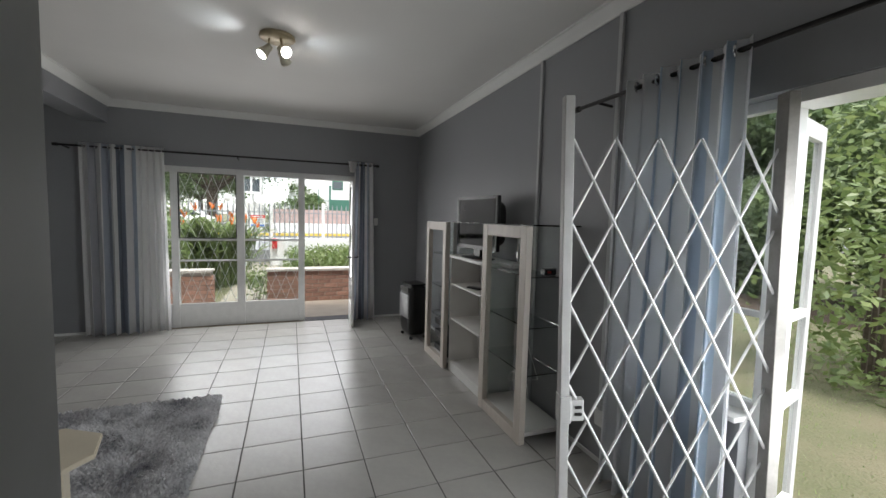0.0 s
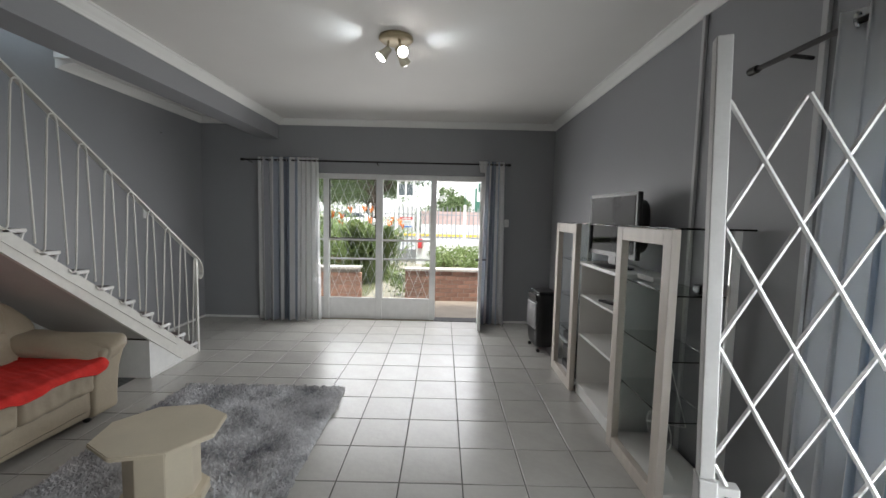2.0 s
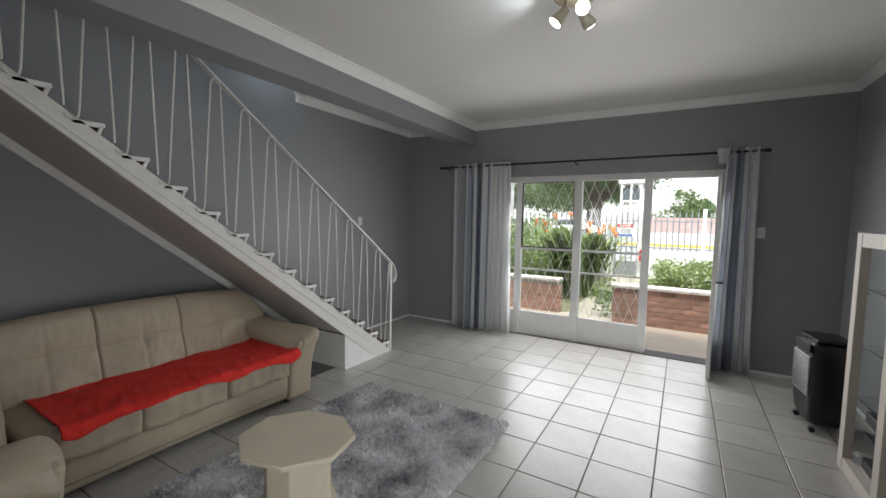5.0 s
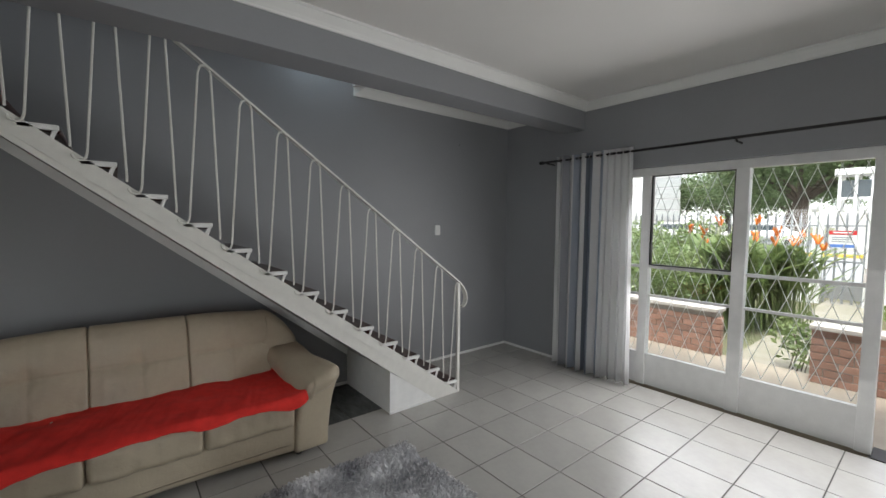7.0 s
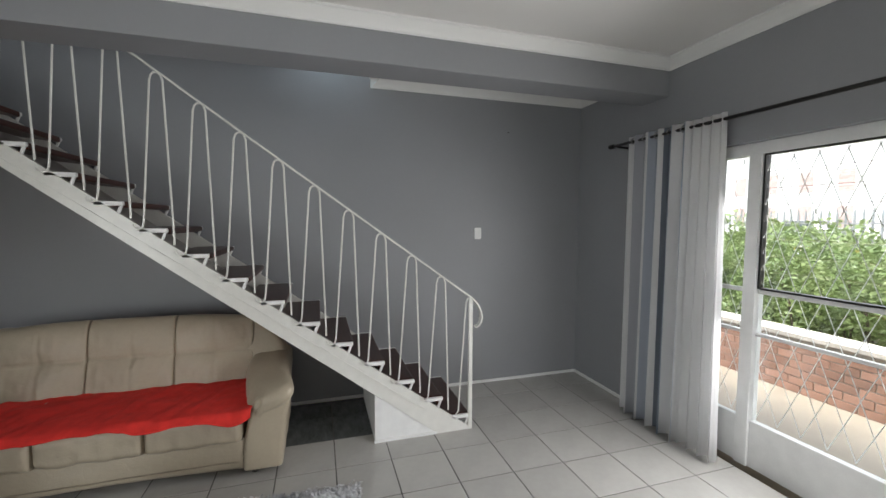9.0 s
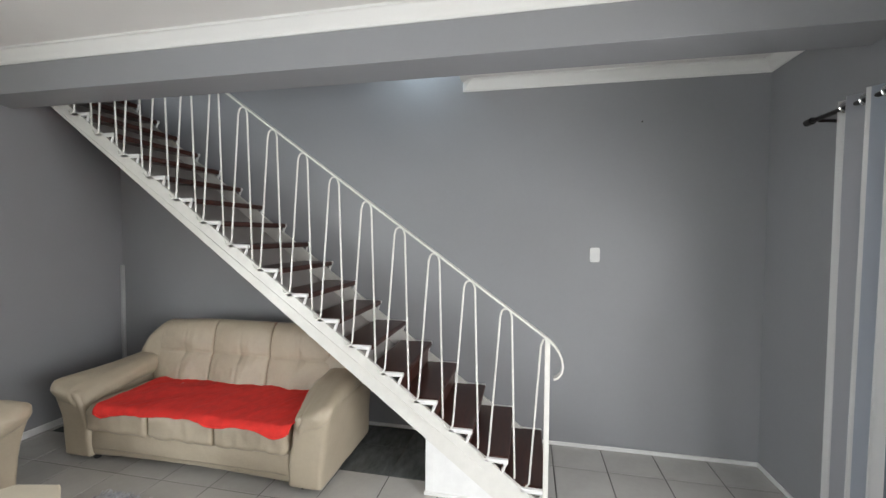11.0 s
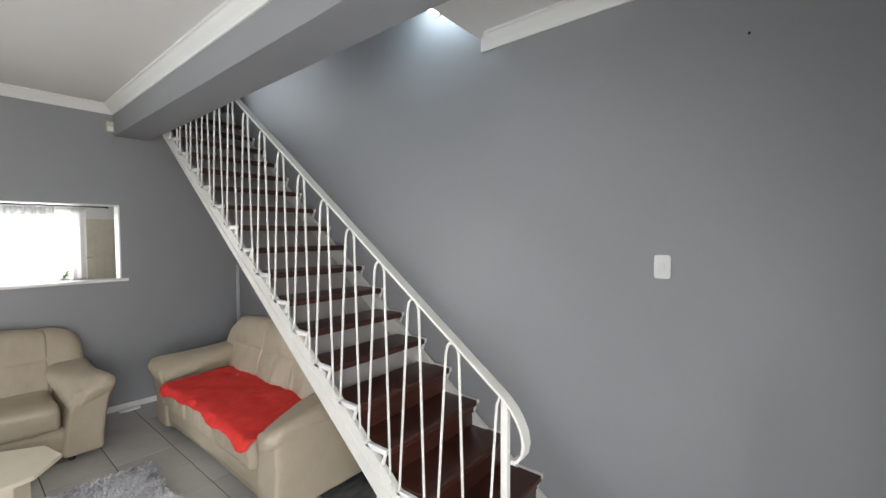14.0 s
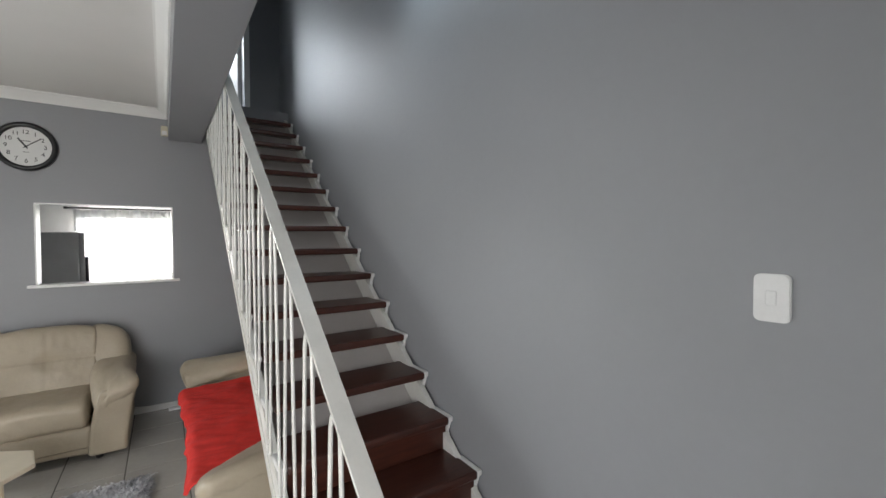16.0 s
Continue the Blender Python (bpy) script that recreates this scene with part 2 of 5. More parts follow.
BLUECURTAIN = stripe_mat("blue_striped_curtain_cloth", [(0, (0.88, 0.89, 0.91)), (0.34, (0.54, 0.64, 0.75)), (0.48, (0.88, 0.89, 0.91)), (0.78, (0.66, 0.74, 0.84)), (0.92, (0.4, 0.44, 0.5))], 0.45)
SHEER = stripe_mat("white_sheer_cloth", [(0, (0.85, 0.85, 0.85)), (0.5, (0.82, 0.82, 0.82))], 0.5)


# ---- mesh helpers ----
def part(name, bm, material, parent=None, label="", smooth=False):
    me = bpy.data.meshes.new(name)
    bm.to_mesh(me)
    bm.free()
    me.materials.append(material)
    if smooth:
        me.polygons.foreach_set("use_smooth", [True] * len(me.polygons))
    ob = new(name, me)
    if parent:
        ob.parent = parent
    if label:
        ob["label"] = label
    return ob


def thing(name, label, category, at=(0, 0, 0), turn=0, group="", kind=""):
    ob = new(name)
    ob.matrix_world = pose(*at, 0, 0, turn)
    ob.empty_display_size = 0.05
    return tagged(ob, label, category, group, kind)


def box(bm, x0, x1, y0, y1, z0, z1, bevel=0.0, m=None):
    c = ((x0 + x1) / 2, (y0 + y1) / 2, (z0 + z1) / 2)
    mm = Matrix.Translation(c) @ Matrix.Diagonal((abs(x1 - x0), abs(y1 - y0), abs(z1 - z0), 1))
    r = bmesh.ops.create_cube(bm, size=1, matrix=(m @ mm) if m else mm)
    if bevel:
        es = {e for v in r["verts"] for e in v.link_edges}
        bmesh.ops.bevel(bm, geom=list(es), offset=bevel, segments=2, affect="EDGES", profile=0.5)
    return bm


def boxes(*rows, bevel=0.0):
    bm = bmesh.new()
    for r in rows:
        box(bm, *r, bevel=bevel)
    return bm


def prism(points, axis, a, b):
    """A closed prism of a polygon of 2D points, along axis from a to b."""
    bm = bmesh.new()
    def put(p, q):
        return {"x": (q, *p), "y": (p[0], q, p[1]), "z": (*p, q)}[axis]
    lo = [bm.verts.new(put(p, a)) for p in points]
    hi = [bm.verts.new(put(p, b)) for p in points]
    bm.faces.new(lo)
    bm.faces.new(hi[::-1])
    for i in range(len(points)):
        j = (i + 1) % len(points)
        bm.faces.new((lo[j], lo[i], hi[i], hi[j]))
    bmesh.ops.recalc_face_normals(bm, faces=bm.faces)
    return bm


def tube(bm, pts, r, sides=6, flat=1.0):
    """A round bar along a line of points."""
    pts = [Vector(p) for p in pts]
    rings = []
    for i, p in enumerate(pts):
        d = (pts[min(i + 1, len(pts) - 1)] - pts[max(i - 1, 0)]).normalized()
        up = Vector((1, 0, 0)) if abs(d.x) < 0.9 else Vector((0, 0, 1))
        u = d.cross(up).normalized()
        w = d.cross(u)
        rings.append([bm.verts.new(p + r * (math.cos(a) * u * flat + math.sin(a) * w)) for a in [2 * math.pi * k / sides for k in range(sides)]])
    for a, b in zip(rings, rings[1:]):
        for k in range(sides):
            bm.faces.new((a[k], a[(k + 1) % sides], b[(k + 1) % sides], b[k]))
    bm.faces.new(rings[0][::-1])
    bm.faces.new(rings[-1])
    return bm


def lathe(bm, prof, sides=24, at=(0, 0, 0), m=None):
    """A turned shape about z from (radius, height) rows."""
    rings = []
    for r, z in prof:
        ring = []
        for k in range(sides):
            a = 2 * math.pi * k / sides
            v = Vector((r * math.cos(a), r * math.sin(a), z))
            v = (m @ v if m else v) + Vector(at)
            ring.append(bm.verts.new(v))
        rings.append(ring)
    for a, b in zip(rings, rings[1:]):
        for k in range(sides):
            bm.faces.new((a[k], a[(k + 1) % sides], b[(k + 1) % sides], b[k]))
    bm.faces.new(rings[0][::-1])
    bm.faces.new(rings[-1])
    bmesh.ops.recalc_face_normals(bm, faces=bm.faces)
    return bm


def puff(c, s, p=3.5, n=14, warp=None, m=None):
    """A padded, rounded block of half sizes s about c; warp bends its points."""
    bm = bmesh.new()
    bmesh.ops.create_cube(bm, size=2)
    bmesh.ops.subdivide_edges(bm, edges=bm.edges[:], cuts=n, use_grid_fill=True)
    for v in bm.verts:
        q = v.co
        k = (abs(q.x) ** p + abs(q.y) ** p + abs(q.z) ** p) ** (1 / p)
        q = q / k
        q = Vector((q.x * s[0], q.y * s[1], q.z * s[2]))
        if warp:
            q = warp(q)
        if m:
            q = m @ q
        v.co = q + Vector(c)
    return bm


def pad(c, s, r, n=20, warp=None, m=None):
    """An upholstered block of half sizes s about c with edge roundings r along x, y, z."""
    bm = bmesh.new()
    bmesh.ops.create_cube(bm, size=2)
    bmesh.ops.subdivide_edges(bm, edges=bm.edges[:], cuts=n, use_grid_fill=True)
    for v in bm.verts:
        inner, d = Vector(), Vector()
        for i in range(3):
            f = v.co[i]
            f = f * (1.5 - 0.5 * f * f) * 0.55 + f * 0.45
            w = f * s[i]
            inner[i] = max(-s[i] + r[i], min(s[i] - r[i], w))
            d[i] = (w - inner[i]) / r[i]
        if d.length > 0:
            d.normalize()
        q = Vector((inner.x + d.x * r[0], inner.y + d.y * r[1], inner.z + d.z * r[2]))
        if warp:
            q = warp(q)
        if m:
            q = m @ q
        v.co = q + Vector(c)
    return bm


def setting(name, bm, material, label, category="", smooth=False):
    return tagged(part(name, bm, material, None, label, smooth), label, category or name.split("_")[0], kind="structure")


# ---- the rooms ----
W, E, N, S, TOP = -3.25, 2.08, 6.62, 0.765, 3.03
setting("wall_west", boxes((W - 0.22, W, -3.2, N + 0.23, -0.1, 5.75)), WALL, "tall grey painted plaster wall beside the stairs", "wall")
setting("wall_north", boxes((W, -1.72, N, N + 0.23, -0.1, 3.2), (-1.72, 1.06, N, N + 0.23, 2.25, 3.2), (1.06, E, N, N + 0.23, -0.1, 3.2)), WALL, "grey painted plaster wall round the front window", "wall")
setting("wall_east", boxes((E, E + 0.23, 2.1, N + 0.23, -0.1, 3.2), (E, E + 0.23, 1.36, 2.1, -0.1, 0.714), (E, E + 0.23, 0.15, 2.1, 2.21, 3.2), (E, E + 0.23, -3.2, 0.15, -0.1, 3.2)), WALL, "grey painted plaster wall with the garden doorway", "wall")
setting("wall_south", boxes((W, -2.1, S - 0.15, S, -0.1, 3.2), (-2.1, -1.08, S - 0.15, S, -0.1, 1.32), (-2.1, -1.08, S - 0.15, S, 2.06, 3.2), (-1.08, -0.2, S - 0.15, S, -0.1, 3.2)), WALL, "grey painted plaster wall with the kitchen hatch", "wall")
setting("wall_hall", boxes((-0.092, E, -3.35, -3.2, -0.1, 3.2), (-0.28, -0.092, -3.2, S - 0.15, -0.1, 3.2)), WALL, "plain grey hall wall behind the living room", "wall")
setting("wall_kitchen", boxes((W, -2.3, -3.35, -3.2, -0.1, 3.2), (-2.3, -0.85, -3.35, -3.2, -0.1, 1.0), (-2.3, -0.85, -3.35, -3.2, 2.2, 3.2), (-0.85, -0.28, -3.35, -3.2, -0.1, 3.2)), SHELF, "white kitchen wall with a bright window", "wall")
setting("ceiling", boxes((-2.36, E, S, N, TOP, 3.2), (W, -2.36, 4.32, N, TOP, 3.2), (W, E, -3.2, S, TOP, 3.18)), CEIL, "white painted flat ceiling", "ceiling")
setting("beam", boxes((-2.365, -2.075, S, N, 2.74, TOP + 0.01), bevel=0.004), WALL, "grey painted boxed beam under the ceiling", "beam")
setting("wall_landing", boxes((W, -2.9, 0.27, 0.42, 3.2, 5.75), (-2.1, 0.5, 0.27, 0.42, 3.2, 5.75), (-2.9, -2.1, 0.27, 0.42, 5.25, 5.75), (0.5, 0.65, 0.27, 4.4, 3.2, 5.75), (W, 0.65, 4.4, 4.55, 3.2, 5.75), (W, -0.5, -2.1, -2.0, 3.2, 5.75), (-0.6, -0.5, -2.0, 0.27, 3.2, 5.75)), WALL, "grey upstairs landing walls round the stairwell", "wall")
setting("ceiling_landing", boxes((W, 0.65, -2.1, 4.55, 5.75, 5.85)), CEIL, "white upstairs ceiling above the stairwell", "ceiling")
setting("floor_landing", boxes((W, -2.36, -2.1, 0.8, 3.03, 3.197)), WALL, "grey painted upstairs landing slab edge", "floor")


def cornice(name, pts, z, size=0.085):
    """A coved plaster cornice along wall lines; pts run (x, y) with the room on the left."""
    bm = bmesh.new()
    prof = [(0, 0), (0.012, 0), (0.016, 0.014), (0.03, 0.03), (0.055, 0.052), (0.072, 0.068), (size, 0.07), (size, size), (0, size)]
    for (x0, y0), (x1, y1) in zip(pts, pts[1:]):
        d = Vector((x1 - x0, y1 - y0, 0)).normalized()
        nn = Vector((-d.y, d.x, 0))
        rings = []
        for end, s in (((x0, y0), 1), ((x1, y1), -1)):
            rings.append([bm.verts.new(Vector((*end, z)) + nn * (u + 0.001) + d * s * u + Vector((0, 0, v - 0.001))) for u, v in prof])
        a, b = rings
        for k in range(len(prof)):
            j = (k + 1) % len(prof)
            bm.faces.new((a[k], a[j], b[j], b[k]))
        bm.faces.new(a)
        bm.faces.new(b[::-1])
    bmesh.ops.recalc_face_normals(bm, faces=bm.faces)
    return setting(name, bm, COVE, "white coved plaster cornice", "cornice")


cornice("cornice_main", [(-2.075, S), (E, S), (E, N), (-2.075, N), (-2.075, S)], TOP - 0.085)
cornice("cornice_nook", [(-2.365, N), (W, N), (W, 4.33)], TOP - 0.085)
for nm, row in (("baseboard_west", (W + 0.001, W + 0.014, S, N, 0, 0.03)), ("baseboard_north", (W, -1.72, N - 0.014, N - 0.001, 0, 0.03)), ("baseboard_northeast", (1.06, E, N - 0.014, N - 0.001, 0, 0.03)),
                ("baseboard_south", (W, -0.13, S + 0.001, S + 0.015, 0, 0.06)), ("baseboard_east", (E - 0.014, E - 0.001, 2.1, N, 0, 0.03))):
    setting(nm, boxes(row, bevel=0.003), WHITE, "thin white painted skirting strip", "baseboard")


# ---- the staircase ----
GO, RISE, STEPS = 0.2345, 0.1705, 18
SX = -2.385
stairs = thing("staircase", "straight open staircase with dark wooden treads and white steel rail", "staircase", (SX, 5.02, 0))


def stringer(x0, x1):
    lo = lambda y: 0.381 + 0.766 * (-0.807 - y)
    y2 = -4.3
    return prism([(-0.01, 0.0), (-0.282, 0.0), (y2, lo(y2)), (y2, lo(y2) + 0.115), (-0.04, 0.04), (-0.01, 0.02)], "x", x0, x1)


part("stringer", stringer(-0.03, 0.0), CREAMY, stairs, "white painted steel stringer")
part("stringer", stringer(-0.845, -0.815), CREAMY, stairs, "white painted steel stringer")
lip = lambda o: prism([(-0.4, 0.085 + o), (-4.3, 0.085 + o + 0.727 * 3.9), (-4.3, 0.097 + o + 0.727 * 3.9), (-0.4, 0.097 + o)], "x", -0.004, 0.006)
part("stringer_rib", lip(0.13), CREAMY, stairs)
part("soffit_board", prism([(-0.8, 0.395), (-4.28, 0.395 + 0.766 * 3.48), (-4.28, 0.41 + 0.766 * 3.48), (-0.8, 0.41)], "x", -0.813, -0.032), SOFFIT, stairs, "cream board closing the stair's underside")
part("wall_batten", prism([(-0.8, 0.32), (-4.28, 0.32 + 0.766 * 3.48), (-4.28, 0.393 + 0.766 * 3.48), (-0.8, 0.393)], "x", -0.862, -0.8), WHITE, stairs, "white batten along the wall")
part("plinth", prism([(-0.784, 0), (-0.25, 0), (-0.784, 0.375)], "x", -0.86, -0.006), WHITE, stairs, "white boxed plinth under the lowest steps")
part("plinth_strip", boxes((-0.012, 0.006, -0.79, -0.29, 0, 0.02)), WHITE, stairs)
for k in range(STEPS):
    y, z = -GO * k, 0.127 + RISE * k
    back = y - min(0.285, (0.308 - 0.0091 * k) / 0.766)
    bm = boxes((-0.835, -0.035, back, y, z - 0.042, z), bevel=0.012)
    if k > 7:
        for v in bm.verts:
            if v.co.y < back + 0.02 and v.co.z < z - 0.02:
                v.co.z += 0.024
    part("tread", bm, TREAD, stairs)
    for bx in (-0.028, -0.86):
        bm = bmesh.new()
        box(bm, bx, bx + 0.028, y - 0.165, y - 0.002, z - 0.03, z - 0.001, 0.006)
        tube(bm, [(bx + 0.013, y - 0.012, z - 0.012), (bx + 0.013, y - 0.045, z - 0.10)], 0.011)
        box(bm, bx, bx + 0.02, y - 0.12, y - 0.035, z - 0.116, z - 0.098)
        part("bracket", bm, WHITE, stairs)

# Boards added so the gaps between the lowest treads look dark.
for k in (1, 2, 3, 4):
    part("riser", boxes((-0.832, -0.036, -GO * k - 0.05, -GO * k - 0.03, 0.129 + RISE * (k - 1), 0.083 + RISE * k), bevel=0.003), TREAD, stairs, "dark board filling the gap between lower treads")


def hairpin(top_y, top_z):
    """One bent rod: up from the lower foot, over, and down to the upper foot."""
    pts = [(top_y + 0.1 - 0.035, top_z - 1.10 + 0.012), (top_y + 0.1 - 0.028 - 0.006, top_z - 1.06)]
    pts.append((top_y + 0.036, top_z - 0.05))
    for a in range(0, 181, 30):
        pts.append((top_y + 0.031 * math.cos(radians(a)), top_z - 0.035 + 0.033 * math.sin(radians(a))))
    pts.append((top_y - 0.036, top_z - 0.05))
    pts.append((top_y - 0.1335 + 0.034, top_z - 0.93))
    cx, cz = top_y - 0.1335, top_z - 0.955
    for a in range(0, -181, -30):
        pts.append((cx + 0.03 * math.cos(radians(a)), cz + 0.03 * math.sin(radians(a))))
    return tube(bmesh.new(), [(0.007, y, z) for y, z in pts], 0.0065, 6)


for k in range(17):
    part("baluster", hairpin(-0.262 - GO * k, 1.278 + RISE * k), CREAMY, stairs)
part("newel", boxes((-0.022, 0.004, -0.02, 0.012, 0.0, 1.09), bevel=0.003), CREAMY, stairs)
part("baluster", tube(bmesh.new(), [(-0.008, -0.125, 0.135), (-0.008, -0.105, 0.16), (-0.008, -0.045, 1.05), (-0.008, -0.03, 1.09), (-0.008, -0.005, 1.09)], 0.0065), CREAMY, stairs)
line = [(-4.2, 1.288 + 0.727 * 3.94), (-0.04, 1.124), (0.0, 1.094), (0.035, 1.06), (0.063, 1.02), (0.083, 0.975), (0.09, 0.93), (0.082, 0.89), (0.062, 0.862), (0.035, 0.85)]
edge = []
for side in (0.006, -0.006):
    row = []
    for i, (y, z) in enumerate(line):
        (ya, za), (yb, zb) = line[max(i - 1, 0)], line[min(i + 1, len(line) - 1)]
        ln = math.hypot(yb - ya, zb - za)
        row.append((y - (zb - za) / ln * side, z + (yb - ya) / ln * side))
    edge.append(row)
bm = prism(edge[0] + edge[1][::-1], "x", -0.034, 0.018)
part("handrail", bm, CREAMY, stairs, "flat white handrail with a curled end")

# upstairs door, lamp
updoor = thing("upstairs_door", "white painted open door on the upper landing", "door", (-2.87, 0.2, 3.2))
part("door_frame", boxes((-0.03, 0.03, 0.06, 0.24, 0, 2.05), (0.71, 0.77, 0.06, 0.24, 0, 2.05), (-0.03, 0.77, 0.06, 0.24, 2.0, 2.05)), WHITE, updoor)
leaf = part("door_leaf", boxes((0.035, 0.075, -0.75, 0.05, 0.01, 1.99), bevel=0.003), WHITE, updoor)
part("handle", tube(bmesh.new(), [(0.075, -0.68, 1.0), (0.12, -0.68, 1.0), (0.12, -0.6, 1.0)], 0.009), CHROME, leaf)
dome = thing("wall_lamp", "round white lit lamp high on the stair wall", "lamp", (W, 3.97, 3.36))
RX = Matrix.Rotation(radians(90), 4, "Y")
part("base", lathe(bmesh.new(), [(0.065, 0.001), (0.065, 0.02)], 24, (0, 0, 0), RX), WHITE, dome)
part("shade", lathe(bmesh.new(), [(0.06, 0.021), (0.06, 0.05), (0.045, 0.075), (0.02, 0.085), (0.005, 0.09)], 24, (0, 0, 0), RX), DOME, dome, "glowing white dome", True)

# ---- the front window and door ----
WY = N + 0.1
win = thing("window_1", "white steel window wall with louvres and burglar bars", "window", (0, WY, 0), kind="structure")
fr = lambda *rows: boxes(*rows, bevel=0.004)
part("window_frame", fr((-1.72, 1.06, -0.03, 0.05, 2.17, 2.25)), WHITE, win)
part("window_frame", fr((-1.72, -1.66, -0.03, 0.05, 0, 2.17)), WHITE, win)
for x, w in ((-1.385, 0.085), (-0.565, 0.1)):
    part("mullion", fr((x - w / 2, x + w / 2, -0.04, 0.05, 0, 2.17)), WHITE, win)
part("door_post", fr((0.225, 0.315, -0.045, 0.05, 0, 2.17)), WHITE, win)
part("door_post", fr((1.0, 1.06, -0.045, 0.05, 0, 2.17)), WHITE, win)
for a, b in ((-1.66, -1.4275), (-1.3425, -0.615), (-0.515, 0.225)):
    part("panel", fr((a, b, -0.02, 0.03, 0, 0.33)), WHITE, win, "white painted steel kick panel")
    part("glazing_bar", fr((a, b, -0.012, 0.02, 1.225, 1.255)), WHITE, win)
    part("glazing_bar", fr((a, b, -0.012, 0.02, 0.93, 0.955)), WHITE, win)
    for z0, z1 in ((0.33, 0.93), (0.955, 1.225), (1.255, 2.17)):
        if not (a < -1.0 < b and z0 > 1.2):
            p = part("pane", boxes((a, b, 0.002, 0.006, z0, z1)), GLASS, win)
            p.visible_shadow = False
part("louvre_frame", boxes((-1.341, -1.328, -0.02, 0.02, 1.26, 2.17), (-0.628, -0.616, -0.02, 0.02, 1.26, 2.17), (-1.328, -0.628, -0.02, 0.02, 1.256, 1.268), (-1.328, -0.628, -0.02, 0.02, 2.16, 2.169)), IRON, win, "dark louvre frame")
for k in range(8):
    p = part("slat", box(bmesh.new(), -1.314, -0.642, -0.055, 0.055, -0.0025, 0.0025, 0, Matrix.Translation((0, 0, 1.325 + 0.11 * k)) @ Matrix.Rotation(radians(62), 4, "X")), GLASS, win)
    p.visible_shadow = False
for a, b in ((-1.66, -1.4275), (-1.3425, -0.615), (-0.515, 0.225)):
    bm = bmesh.new()
    z0, z1, px, pz = 0.34, 2.16, 0.14, 0.36
    for sgn in (1, -1):
        k = -20
        while k < 24:
            x = a + k * px
            # line x + sgn * (z - z0) * px / pz * 1, clipped to the opening
            t0, t1 = 0.0, z1 - z0
            sl = sgn * px / pz
            lo, hi = sorted(((a - x) / sl, (b - x) / sl))
            t0, t1 = max(t0, lo), min(t1, hi)
            if t1 - t0 > 0.02:
                tube(bm, [(x + sl * t0, 0.042, z0 + t0), (x + sl * t1, 0.042, z0 + t1)], 0.0029, 4)
            k += 1
    part("burglar_bars", bm, WHITE, win, "thin white diamond burglar bars")
part("handle", boxes((-0.655, -0.635, -0.05, -0.02, 1.6, 1.72), bevel=0.004), CHROME, win)
door = thing("front_door", "white steel glazed door standing open into the room", "door", (1.0, WY - 0.04, 0.012), turn=-94)
for nm, row in (("stile", (0, 0.05, -0.02, 0.02, 0, 2.12)), ("stile", (0.57, 0.62, -0.02, 0.02, 0, 2.12)), ("rail", (0.05, 0.57, -0.02, 0.02, 0, 0.3)), ("rail", (0.05, 0.57, -0.02, 0.02, 2.06, 2.12)), ("rail", (0.05, 0.57, -0.015, 0.015, 1.0, 1.06))):
    part(nm, fr(row), WHITE, door)
for z0, z1 in ((0.3, 1.0), (1.06, 2.06)):
    p = part("pane", boxes((0.05, 0.57, -0.003, 0.003, z0, z1)), GLASS, door)
    p.visible_shadow = False
part("handle", tube(bmesh.new(), [(0.595, -0.02, 1.02), (0.595, -0.07, 1.02), (0.5, -0.07, 1.02)], 0.009), IRON, door)
part("handle", tube(bmesh.new(), [(0.595, 0.02, 1.02), (0.595, 0.07, 1.02), (0.5, 0.07, 1.02)], 0.009), IRON, door)
bm = bmesh.new()
for k in range(-9, 24):
    for sg in (1, -1):
        x0 = 0.06
        za, zb = 0.3 + k * 0.1, 0.3 + k * 0.1 + sg * 0.75
        t0, t1 = 0.0, 1.0
        for lim, s in ((0.3, 1), (2.05, -1)):
            fa, fb = s * (za - lim), s * (zb - lim)
            if fa < 0 and fb < 0:
                t0 = 2
            elif fa < 0:
                t0 = max(t0, fa / (fa - fb))
            elif fb < 0:
                t1 = min(t1, fa / (fa - fb))
        if t1 - t0 > 0.03:
            tube(bm, [(x0 + 0.5 * t0, 0.016, za + (zb - za) * t0), (x0 + 0.5 * t1, 0.016, za + (zb - za) * t1)], 0.003, 4)
part("burglar_bars", bm, WHITE, door)
setting("door_sill", boxes((0.315, 1.0, N - 0.005, N + 0.23, -0.02, 0.008), bevel=0.003), IRON, "dark metal door threshold", "threshold")


